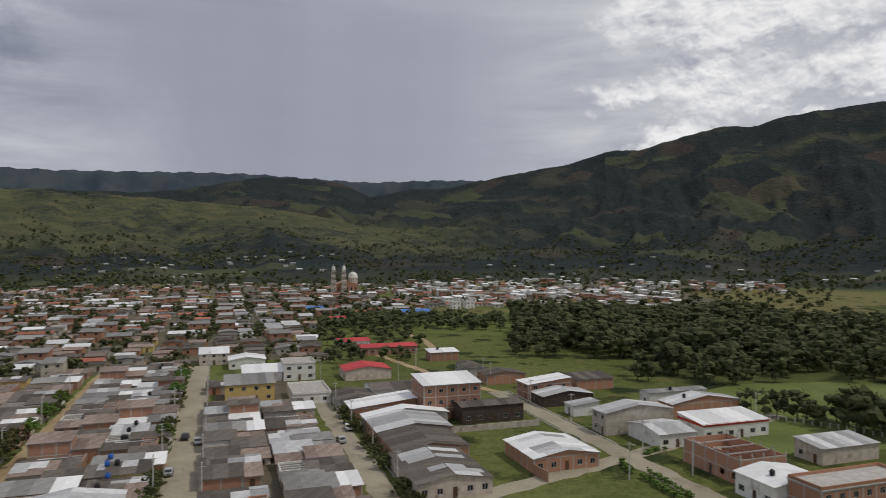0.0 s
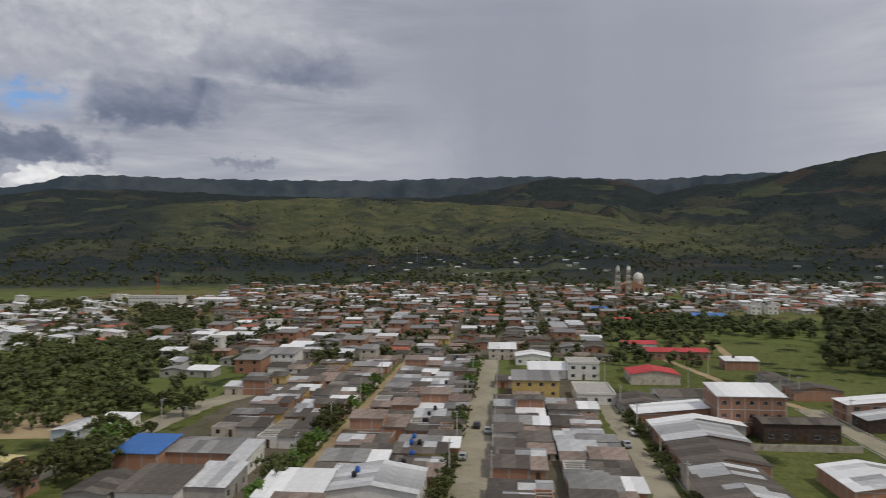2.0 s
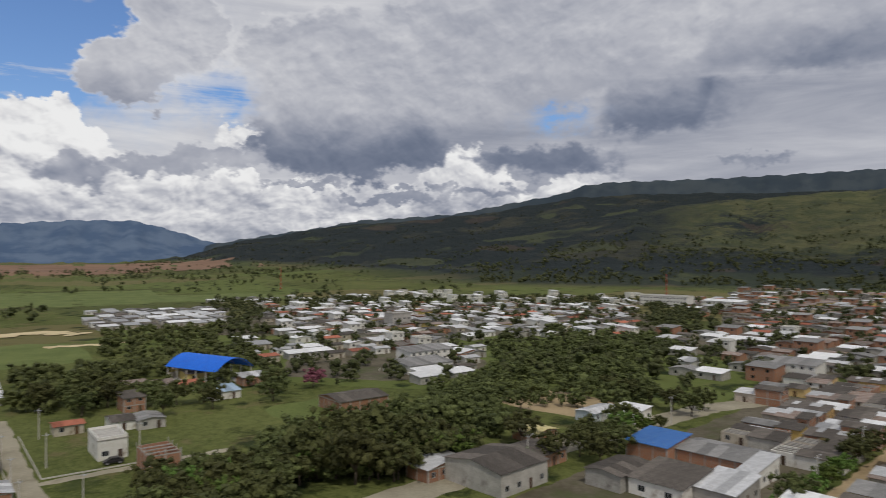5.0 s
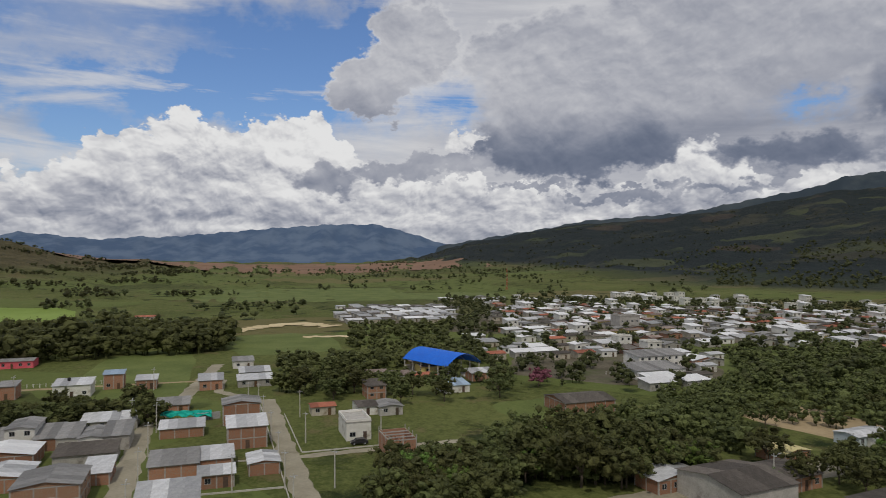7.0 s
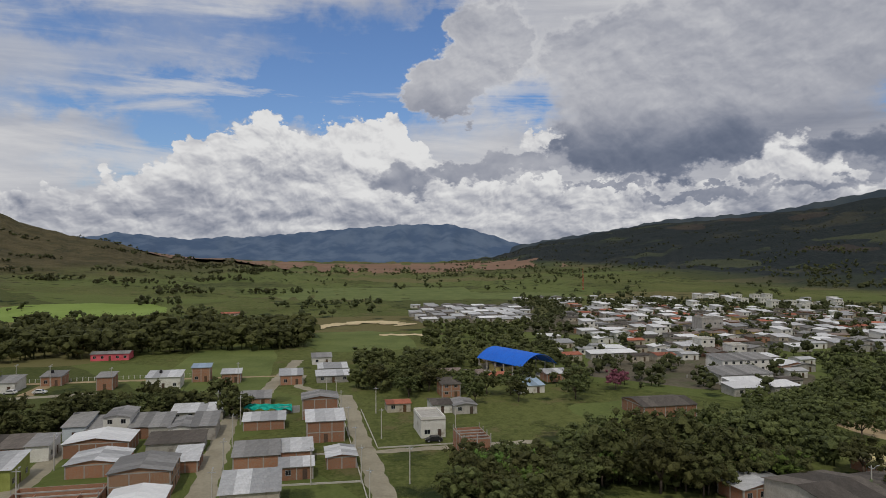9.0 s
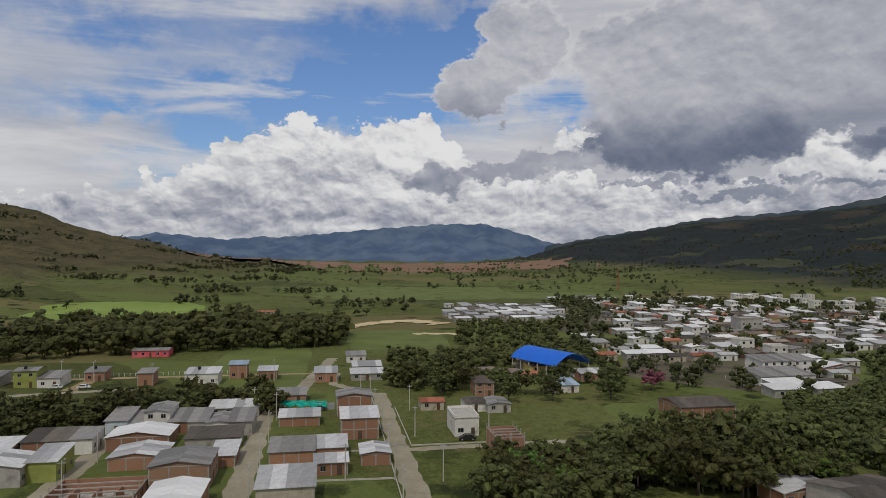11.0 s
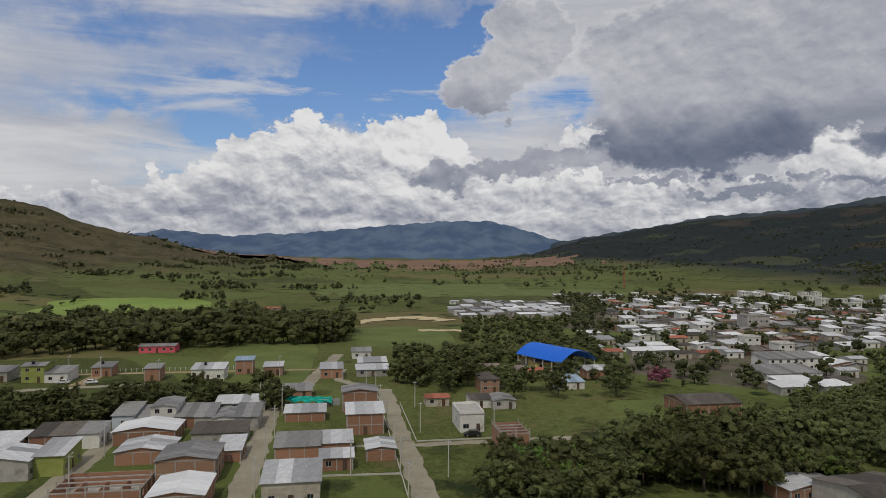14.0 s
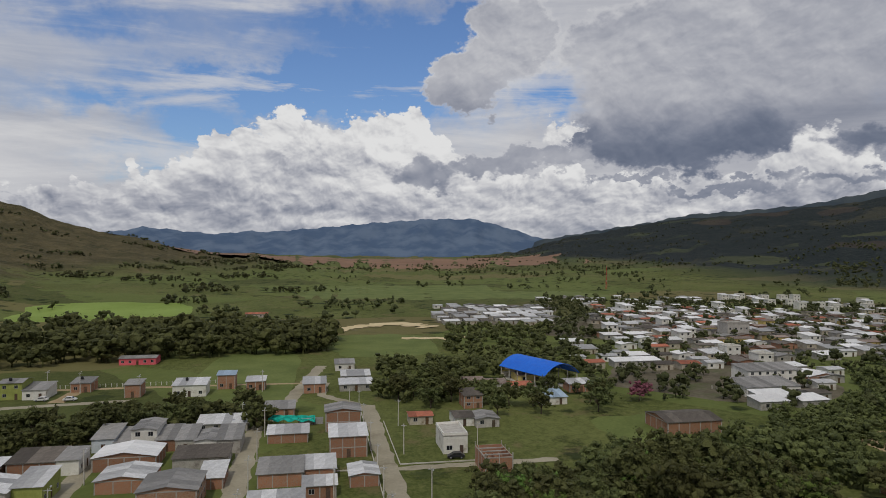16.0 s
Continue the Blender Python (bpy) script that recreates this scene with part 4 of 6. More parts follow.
def woodland(name, spots, label, mat=None, low=4.0, tall=9.0, seed=1, rich=True, fine_leaf=False):
    """Trees too many to count, as one object: short trunks and clumped crowns."""
    rng = np.random.default_rng(seed)
    spots = clear_of_houses(np.asarray(spots, float))
    n = len(spots)
    hts = rng.uniform(low, tall, n) * rng.uniform(0.75, 1.1, n)
    z = land(spots[:, 0], spots[:, 1])
    k = 16 if fine_leaf else 9 if rich else 4
    cs, ss = [], []
    for j in range(k):
        a = rng.uniform(0, math.tau, n)
        q = hts * rng.uniform(0.05, 0.42, n)
        cs.append(np.stack([spots[:, 0] + np.cos(a) * q, spots[:, 1] + np.sin(a) * q, z + hts * rng.uniform(0.28, 0.86, n)], 1))
        ss.append(hts * (rng.uniform(0.10, 0.19, n) if fine_leaf else rng.uniform(0.13, 0.24, n)) * (1.0 if rich else 1.4))
    cs, ss = np.concatenate(cs), np.concatenate(ss)
    v, t = clumps(rng, cs, ss, ICO1)
    m = n * (230 if fine_leaf else 90 if rich else 16)
    pick = rng.integers(0, len(cs), m)
    d = rng.normal(size=(m, 3))
    d /= np.linalg.norm(d, axis=1, keepdims=True)
    v2, t2 = sprays(rng, cs[pick] + d * (ss[pick] * rng.uniform(0.7, 1.45, m))[:, None], (np.clip(ss[pick], 0.4, 1.4) * rng.uniform(0.2, 0.42, m) if fine_leaf else ss[pick] * rng.uniform(0.16, 0.38, m)))
    v3 = np.stack([np.stack([spots[:, 0] + dx * hts * 0.03, spots[:, 1] + dy * hts * 0.03, z + dz * hts], 1) for dx, dy, dz in ((-1, -1, -0.03), (1, -1, -0.03), (0, 1, -0.03), (0, 0, 0.6))], 1).reshape(-1, 3)
    t3 = (np.array([[0, 1, 3], [1, 2, 3], [2, 0, 3]])[None] + (np.arange(n) * 4)[:, None, None]).reshape(-1, 3)
    verts = np.concatenate([v, v2, v3])
    tris = np.concatenate([t, t2 + len(v), t3 + len(v) + len(v2)])
    ob = new(name, tri_mesh(name, verts, tris, mat or LEAF_FAR, False))
    return tagged(ob, label, "trees", kind="stuff")


def sector(rng, n, az0, az1, r0, r1, clump=0.0):
    """Random places in a sector of the view, area by area even; clump gathers them into groves."""
    az = np.radians(rng.uniform(az0, az1, n))
    r = np.sqrt(rng.uniform(r0 * r0, r1 * r1, n))
    x, y = -np.sin(az) * r, np.cos(az) * r
    if clump:
        keep = np.sin(x / 47 + 2 * np.sin(y / 71)) * np.sin(y / 39 + 1.5 * np.sin(x / 58)) + 0.5 * np.sin(x / 19 + y / 23) > clump
        x, y = x[keep], y[keep]
    return np.stack([x, y], 1)


# ---- roads and fields laid on the ground ----
def strip(name, points, width, mat, label, category="road", lift=0.05, ragged=0.5):
    """A road along a few points, with uneven edges, draped on the land."""
    rng = random.Random(len(name) + round(points[0][0] * 3))
    verts, quads = [], []
    dense = []
    for (ax, ay), (bx, by) in zip(points, points[1:]):
        n = max(2, int(math.hypot(bx - ax, by - ay) / 3))
        dense += [(ax + (bx - ax) * i / n, ay + (by - ay) * i / n) for i in range(n)]
    dense.append(points[-1])
    for i, (x, y) in enumerate(dense):
        x2, y2 = dense[min(i + 1, len(dense) - 1)]
        x1, y1 = dense[max(i - 1, 0)]
        lx, ly = -(y2 - y1), x2 - x1
        k = math.hypot(lx, ly)
        for s in (-1, -0.5, 0, 0.5, 1):
            o = s * (width / 2) / k + (rng.uniform(-ragged, ragged) / k if abs(s) == 1 else 0)
            px, py = x + lx * o, y + ly * o
            verts.append((px, py, float(land(px, py)) + lift + (0.06 if abs(s) < 1 else -0.03)))
    for i in range(len(dense) - 1):
        for j in range(4):
            a = i * 5 + j
            quads.append((a, a + 5, a + 6, a + 1))
    return tagged(sheet(name, verts, quads, mat), label, category, kind="structure")


def plot(name, az, r, wide, deep, turn, mat, label, category="field", lift=0.06, wob=0.12, seed=1):
    """An uneven patch of field or bare ground, draped on the land."""
    rng = random.Random(seed)
    cx, cy = -math.sin(radians(az)) * r, math.cos(radians(az)) * r
    rings, n = 8, 40
    edge = [1 + rng.uniform(-wob, wob) for _ in range(n)]
    edge = [(edge[i - 1] + edge[i] * 2 + edge[(i + 1) % n]) / 4 for i in range(n)]
    verts, faces = [], []
    c, s = math.cos(radians(turn)), math.sin(radians(turn))
    for q in range(rings + 1):
        for i in range(n):
            a = i * math.tau / n
            k = max(abs(math.cos(a)), abs(math.sin(a))) ** 0.6
            x, y = wide / 2 * math.cos(a) / k * edge[i] * q / rings, deep / 2 * math.sin(a) / k * edge[i] * q / rings
            px, py = cx + x * c - y * s, cy + x * s + y * c
            verts.append((px, py, float(land(px, py)) + (lift if q < rings else -0.1)))
    for q in range(rings):
        for i in range(n):
            faces.append((q * n + i, q * n + (i + 1) % n, (q + 1) * n + (i + 1) % n, (q + 1) * n + i))
    return tagged(sheet(name, verts, faces, mat), label, category, kind="structure")


R1 = lambda *uv: [G1.xy(u, v) for u, v in uv]
R2 = lambda *uv: [G2.xy(u, v) for u, v in uv]
strip("road", R1((60, -7.0), (290, -7.0)), 7.4, DIRT, "pale dirt street between rows of houses")
strip("road", R1((60, -41.5), (285, -41.0)), 4.6, EARTH, "narrow orange earth street between houses")
strip("road", R1((80, 30.2), (214, 30.0)), 5.4, DIRT, "dirt street lined with low houses")
strip("road", R1((40, 87.5), (206, 87.5)), 6.0, DIRT, "dirt street beside grassy lots")
strip("road", R1((113, 34), (119, 48), (130, 84), (139, 112), (151, 150)), 5.0, DIRT, "dirt cross street past empty lots", lift=0.07)
strip("road", R1((206, 87.5), (225, 80), (330, 62)), 3.0, EARTH, "earth footpath over grass")
strip("road", R1((300, 96), (335, 102), (385, 100)), 3.5, EARTH, "earth footpath over grass")
strip("road", R1((60, -98), (120, -99), (196, -92), (225, -80)), 9.5, DIRT, "wide gravel street beside the wood")
strip("road", R2((80, -16.8), (196, -17.2), (232, -9), (300, 2)), 5.0, DIRT, "dirt street with wheel ruts")
strip("road", R2((80, 16.8), (150, 16.6), (222, 16.5)), 4.6, DIRT, "dirt street with wheel ruts")
strip("road", R2((80, -53), (178, -52.5)), 5.0, DIRT, "dirt street at the edge of the lots")
strip("road", R2((156.5, 16), (157, 58)), 3.0, DIRT, "pale dirt side lane", lift=0.08)
strip("road", R2((220, -132), (238, -98), (243, -60)), 4.0, DIRT, "dirt track across the meadow")
strip("road", R2((266, -120), (264, -30), (262, 4)), 3.2, EARTH, "earth lane behind the farm row")
strip("road", R2((243, -85), (262, -84)), 5.0, EARTH, "earth track between two lanes")
strip("road", R2((222, 14), (240, 2), (262, 3)), 3.4, DIRT, "dirt lane to the barn", lift=0.075)
plot("pitch", 55.5, 214, 40, 30, 20, EARTH, "worn bare earth playing field with goals", "playing field", seed=3)
plot("field", 73.8, 198, 46, 34, 18, LAWN, "mown green field with a white post fence", seed=4)
plot("field", -29, 225, 118, 78, 20, LAWN, "open green meadow beside the houses", seed=5)
plot("field", 118.5, 600, 120, 130, 25, CROP, "bright green crop field below the hill", seed=6, lift=0.5)
plot("field", 108, 285, 150, 44, 12, LAWN, "long green pasture before a tree belt", seed=7)
plot("field", 97, 365, 95, 60, 10, LAWN, "green pasture below the sandy cut", seed=8)
plot("field", 60, 305, 46, 30, 12, LAWN, "small green clearing in the wood", seed=9)
plot("sandy_ground", 49.5, 395, 26, 18, 8, EARTH, "bare earth clearing among trees", "bare ground", seed=13, wob=0.2)
plot("field", 100, 2400, 1500, 1500, 10, PLOUGH, "broad brown ploughed plain before far mountains", seed=14, lift=1.5)
plot("field", 84, 760, 130, 150, 5, LAWN, "green knoll beyond the estate", seed=15, lift=0.3)
plot("field", 95, 800, 260, 240, 5, LAWN, "broad green pasture on the plain", seed=16, lift=0.3)
PR = lambda *ar: [(-math.sin(radians(a)) * r, math.cos(radians(a)) * r) for a, r in ar]
strip("sandy_ground", PR((108, 438), (104, 425), (101, 430), (98.5, 452), (95.5, 462), (93, 440)), 13.0, SAND, "pale sandy cut bank along a track", "bare ground", lift=0.4, ragged=5.0)
strip("sandy_ground", PR((95.5, 388), (92, 388), (90, 392)), 9.0, SAND, "pale sandy patch in a pasture", "bare ground", lift=0.2, ragged=3.0)
plot("town_ground", 27, 430, 250, 330, 20, YARD, "trodden earth and weeds between town houses", "ground", seed=20, lift=0.03)
plot("town_ground", 22, 740, 420, 360, 20, YARD, "trodden earth and weeds between town houses", "ground", seed=21, lift=0.2)
plot("town_ground", -8, 740, 330, 330, 0, YARD, "trodden earth and weeds between town houses", "ground", seed=22, lift=0.2)
plot("town_ground", 65, 480, 330, 230, 65, YARD, "trodden earth and weeds between town houses", "ground", seed=23, lift=0.03)
plot("town_ground", 70, 300, 90, 110, 70, YARD, "trodden earth and weeds between town houses", "ground", seed=24, lift=0.035)
plot("town_ground", 88, 520, 92, 150, 90, YARD, "trodden earth between estate houses", "ground", seed=25, lift=0.03)
strip("town_ground", R1((88, -24.5), (288, -24.5)), 27.6, YARD, "trodden yard earth under the house rows", "ground", lift=0.0, ragged=0.3)
strip("town_ground", R1((88, 11.8), (250, 11.8)), 30.5, YARD, "trodden yard earth under the house rows", "ground", lift=0.0, ragged=0.3)
strip("town_ground", R1((88, -66), (270, -68)), 44, YARD, "trodden yard earth under the house rows", "ground", lift=-0.01, ragged=1.0)
strip("town_ground", R1((110, 43), (215, 43)), 20, YARD, "trodden yard earth beside the house row", "ground", lift=-0.01, ragged=0.6)


# ---- the houses near the hovering place ----
house(G2, 253.8, -117.8, 7.0, 9.0, 3.4, wall="plaster_grey", roof="shed", slope="near", sheet="zinc_old", front="near")
house(G2, 250.8, -105.1, 7.2, 9.0, 5.7, wall="green", roof="gable", ridge="v", sheet="zinc_old", front="near", storeys=2, tank=1)
house(G2, 249.7, -97.4, 7.4, 10.0, 3.3, wall="plaster", roof="shed", slope="near", sheet="zinc_old", front="near")
house(G2, 259.5, -85.6, 6.7, 8.0, 3.3, wall="brick", roof="shed", slope="near", sheet="zinc_old", front="near", tank=1)
house(G2, 247.7, -64.7, 5.2, 7.0, 4.4, wall="brick", roof="shed", slope="near", sheet="zinc_old", front="near")
house(G2, 245.2, -48.6, 11.0, 9.0, 4.1, wall="plaster", roof="shed", slope="near", sheet="zinc", front="near", tank=1)
house(G2, 256.3, -35.4, 6.3, 6.0, 5.2, wall="brick", roof="shed", slope="near", sheet="zinc_blue", front="near")
house(G2, 252.4, -24.9, 6.6, 7.0, 3.3, wall="brick", roof="shed", slope="near", sheet="zinc", front="near")
house(G2, 243.8, -4.5, 7.8, 9.0, 3.4, wall="brick", roof="shed", slope="near", sheet="zinc", front="near")
house(G2, 245.1, 8.3, 11.8, 8.0, 2.5, wall="plaster_grey", roof="shed", slope="near", sheet="zinc", front="near")
house(G2, 261.5, 9.5, 10.9, 14.0, 2.5, wall="plaster_grey", roof="gable", ridge="v", sheet="zinc", front="near")
house(G2, 286.6, 7.8, 8.0, 8.0, 3.0, wall="plaster", roof="shed", slope="near", sheet="zinc_old", front="near")
house(G2, 316.8, -85.0, 15.3, 9.0, 2.9, wall="pink", roof="gable", ridge="v", sheet="zinc_old", front="near")
house(G2, 182.1, -55.2, 5.3, 11.0, 3.4, wall="plaster_blue", roof="shed", slope="near", sheet="zinc_old", front="near")
house(G2, 181.9, -49.8, 3.6, 11.0, 2.5, wall="plaster", roof="shed", slope="near", sheet="zinc_old", front="near")
house(G2, 182.4, -46.0, 6.2, 11.0, 5.2, wall="plaster", roof="gable", ridge="u", sheet="zinc_old", front="near", storeys=2)
house(G2, 180.3, -39.6, 4.8, 11.0, 3.0, wall="brick", roof="shed", slope="near", sheet="zinc_old", front="near")
house(G2, 179.0, -34.6, 4.5, 11.0, 3.1, wall="plaster_grey", roof="shed", slope="near", sheet="zinc_old", front="near")
house(G2, 177.2, -29.9, 5.5, 11.0, 3.1, wall="plaster", roof="gable", ridge="u", sheet="zinc_old", front="near")
house(G2, 175.8, -24.4, 5.7, 11.0, 3.5, wall="plaster_grey", roof="shed", slope="near", sheet="zinc_old", front="near")
house(G2, 196.3, -32.5, 13.5, 8.0, 2.5, wall="plaster_grey", roof="shed", slope="near", sheet="zinc", front="near")
house(G2, 182.5, -12.6, 10.5, 7.0, 2.5, wall="brick", roof="shed", slope="near", sheet="zinc", front="right")
house(G2, 211.1, -15.4, 8.8, 8.0, 2.5, wall="brick", roof="shed", slope="near", sheet="zinc_old", front="near")
house(G2, 191.6, 2.6, 9.8, 9.0, 5.6, wall="brick", roof="gable", ridge="u", sheet="zinc_old", front="right", storeys=2, shell=1)
house(G2, 167.3, 3.3, 9.1, 9.0, 5.2, wall="brick", roof="shed", slope="near", sheet="zinc", front="near", storeys=2, shell=1)
house(G2, 165.7, 31.2, 6.2, 11.0, 4.5, wall="plaster", roof="flat", front="near", smart=1)
house(G2, 147.2, 37.3, 6.5, 10.0, 4.4, wall="brick", roof="none", front="near", shell=1)
house(G2, 149.0, -12.4, 9.5, 9.0, 3.0, wall="brick", roof="shed", slope="near", sheet="zinc_old", front="left")
house(G2, 151.6, -2.7, 6.9, 8.0, 2.7, wall="brick", roof="shed", slope="near", sheet="zinc", front="right")
house(G2, 140.7, -2.6, 6.7, 5.0, 2.7, wall="brick", roof="shed", slope="near", sheet="zinc", front="near")
house(G2, 146.0, 7.1, 6.3, 8.0, 2.6, wall="brick", roof="gable", ridge="u", sheet="zinc", front="right")
house(G2, 122.2, -12.4, 10.1, 10.0, 4.3, wall="plaster_worn", roof="shed", slope="near", sheet="zinc", front="near")
house(G2, 165.9, -68.0, 10.3, 9.0, 3.1, wall="brick", roof="shed", slope="near", sheet="fibro", front="right")
house(G2, 165.1, -57.4, 4.7, 8.0, 3.5, wall="plaster", roof="shed", slope="near", sheet="zinc_old", front="right")
house(G2, 166.3, -50.4, 13.9, 10.0, 3.2, wall="brick", roof="gable", ridge="u", sheet="zinc_white", front="left")
house(G2, 151.0, -45.3, 11.0, 10.0, 2.8, wall="brick", roof="gable", ridge="u", sheet="zinc", front="left")
house(G2, 136.7, -33.7, 11.1, 11.0, 4.8, wall="brick_rough", roof="gable", ridge="u", sheet="zinc_old", front="right", storeys=2)
house(G2, 165.0, -32.7, 12.4, 8.0, 2.5, wall="plaster_grey", roof="shed", slope="near", sheet="fibro", front="right")
house(G2, 150.1, -24.5, 5.0, 9.0, 2.5, wall="brick", roof="shed", slope="near", sheet="zinc", front="right")
house(G2, 143.8, -71.5, 12.5, 10.0, 3.9, wall="plaster_grey", roof="gable", ridge="u", sheet="zinc", front="right")
house(G2, 145.9, -58.9, 5.6, 10.0, 4.1, wall="green", roof="shed", slope="near", sheet="zinc", front="right")
house(G2, 161.0, -80.1, 11.3, 9.0, 2.6, wall="brick", roof="shed", slope="near", sheet="zinc", front="right")
house(G2, 127.9, -49.3, 15.4, 11.0, 2.6, wall="brick", roof="none", front="right", shell=1)
house(G2, 120.0, -31.0, 9.3, 11.0, 3.7, wall="brick", roof="gable", ridge="u", sheet="zinc_white", front="near")
house(G2, 194.8, 26.7, 6.8, 6.0, 2.5, wall="plaster_worn", roof="gable", ridge="v", sheet="tile", front="near")
house(G2, 190.8, 39.4, 5.6, 9.0, 2.5, wall="plaster", roof="gable", ridge="v", sheet="fibro", front="near")
house(G2, 188.5, 45.1, 6.8, 9.0, 2.5, wall="plaster_grey", roof="gable", ridge="u", sheet="zinc_old", front="near")
house(G2, 211.7, 46.6, 6.1, 8.0, 4.2, wall="brick", roof="shed", slope="near", sheet="fibro", front="near", storeys=2)
house(G2, 242.6, 54.1, 7.0, 9.0, 2.6, wall="brick", roof="gable", ridge="v", sheet="zinc_rust", front="near")
house(G2, 237.0, 61.2, 7.2, 10.0, 2.5, wall="plaster", roof="gable", ridge="v", sheet="zinc_rust", front="near")
house(G2, 231.5, 68.6, 7.7, 9.0, 2.5, wall="plaster", roof="gable", ridge="v", sheet="tile", front="near")
house(G2, 212.1, 72.7, 8.9, 9.0, 2.5, wall="plaster", roof="shed", slope="near", sheet="zinc_blue", front="near")
house(G2, 229.0, 89.0, 9.0, 7.0, 3.0, wall="brick", roof="shed", slope="near", sheet="zinc", front="near")
house(G2, 211.2, 147.1, 21.0, 12.0, 3.3, wall="plaster", roof="shed", slope="near", sheet="zinc_old", front="near")
house(G2, 198.4, 144.7, 12.1, 9.0, 2.5, wall="plaster", roof="shed", slope="near", sheet="zinc_white", front="near")
house(G2, 230.9, 161.4, 22.7, 11.0, 5.0, wall="plaster", roof="shed", slope="near", sheet="zinc_old", front="near", storeys=2)
house(G2, 171.5, 95.2, 16.4, 13.0, 3.5, wall="brick", roof="gable", ridge="v", sheet="fibro", front="right")
house(G2, 349.8, 231.1, 13.9, 10.0, 8.8, wall="plaster_grey", roof="flat", front="near", storeys=2)
house(G2, 227.4, 184.4, 14.2, 11.0, 2.8, wall="brick", roof="gable", ridge="u", sheet="zinc_white", front="near")
house(G1, 90.8, -106.9, 6.8, 12.0, 2.8, wall="brick", roof="gable", ridge="v", sheet="zinc", front="right")
house(G1, 95.2, -99.9, 15.3, 14.0, 4.6, wall="plaster_grey", roof="gable", ridge="u", sheet="fibro", front="right")
house(G1, 111.3, -100.4, 10.2, 12.0, 2.9, wall="brick", roof="gable", ridge="u", sheet="fibro", front="right")
house(G1, 128.6, -110.6, 7.8, 8.0, 2.5, wall="brick", roof="gable", ridge="v", sheet="yellow", front="right")
house(G1, 155.9, -111.0, 6.3, 12.0, 2.6, wall="plaster_blue", roof="gable", ridge="u", sheet="zinc", front="right")
house(G1, 158.9, -104.6, 8.2, 12.0, 2.5, wall="plaster", roof="shed", slope="near", sheet="zinc_white", front="right")
house(G1, 136.9, -83.6, 10.1, 11.0, 3.5, wall="brick", roof="shed", slope="near", sheet="zinc_cobalt", front="left")
house(G1, 140.6, -73.3, 16.4, 12.0, 2.9, wall="brick", roof="gable", ridge="v", sheet="zinc_old", front="right")
house(G1, 115.4, -70.0, 11.0, 12.0, 3.2, wall="plaster", roof="shed", slope="near", sheet="fibro", front="left", smart=1)
house(G1, 119.3, -58.9, 7.7, 11.0, 3.2, wall="plaster_grey", roof="shed", slope="near", sheet="zinc", front="right")
house(G1, 113.6, -78.6, 8.0, 12.0, 3.3, wall="plaster_grey", roof="gable", ridge="u", sheet="fibro", front="left")
house(G1, 133.1, -56.7, 3.5, 12.0, 3.5, wall="plaster", roof="shed", slope="near", sheet="zinc", front="right")
house(G1, 265.2, -99.8, 15.3, 11.0, 5.2, wall="plaster", roof="shed", slope="near", sheet="zinc_old", front="near", storeys=2)
house(G1, 256.6, -134.0, 7.0, 8.0, 2.8, wall="plaster", roof="shed", slope="near", sheet="zinc", front="near")
house(G1, 280.1, -61.3, 7.2, 9.0, 5.3, wall="plaster_worn", roof="shed", slope="near", sheet="zinc_old", front="near", storeys=2)
house(G1, 117.1, -32.0, 16.5, 14.0, 3.9, wall="plaster", roof="gable", ridge="u", sheet="zinc", front="right", tank=2)
house(G1, 113.7, -43.9, 11.7, 12.0, 3.7, wall="plaster", roof="shed", slope="near", sheet="zinc_white", front="left")
house(G1, 127.0, 62.1, 15.4, 15.1, 3.2, wall="brick", roof="gable", ridge="u", sheet="zinc_white", front="near", patch=1)
house(G1, 176.8, 53.3, 16.7, 12.0, 9.5, wall="brick", roof="shed", slope="near", sheet="zinc_white", front="near", storeys=3)
house(G1, 169.5, 61.8, 17.9, 7.1, 4.6, wall="dark", roof="gable", ridge="v", sheet="fibro", front="near")
house(G1, 119.5, 34.7, 15.0, 20.7, 3.2, wall="plaster_worn", roof="gable", ridge="u", sheet="fibro", front="near", patch=1)
house(G1, 140.3, 36.0, 16.8, 16.6, 3.2, wall="brick", roof="gable", ridge="u", sheet="fibro", front="left")
house(G1, 157.1, 35.9, 18.7, 14.8, 3.3, wall="brick", roof="gable", ridge="u", sheet="zinc", front="left")
house(G1, 172.1, 35.9, 22.7, 4.5, 3.2, wall="plaster_grey", roof="gable", ridge="u", sheet="zinc_white", front="left")
house(G1, 183.1, 34.6, 18.5, 10.6, 3.2, wall="brick", roof="shed", slope="left", sheet="zinc_white", front="left")
house(G1, 193.9, 33.0, 12.0, 15.4, 3.0, wall="plaster_grey", roof="gable", ridge="u", sheet="fibro", front="left")
house(G1, 203.7, 45.1, 15.5, 12.7, 3.6, wall="plaster", roof="gable", ridge="v", sheet="fibro", front="near", smart=1)
house(G1, 239.7, 43.2, 16.6, 13.0, 3.6, wall="plaster_worn", roof="gable", ridge="u", sheet="red", front="left")
house(G1, 246.7, 22.2, 11.2, 12.0, 5.8, wall="plaster", roof="flat", front="near", storeys=2, smart=1)
house(G1, 248.1, 8.3, 13.6, 12.0, 3.2, wall="plaster", roof="shed", slope="near", sheet="zinc_white", front="left")
house(G1, 214.8, 2.0, 14.6, 12.0, 5.6, wall="ochre", roof="shed", slope="near", sheet="zinc_old", front="near", storeys=2)
house(G1, 206.8, 21.3, 11.5, 17.6, 3.0, wall="plaster", roof="flat", front="near")
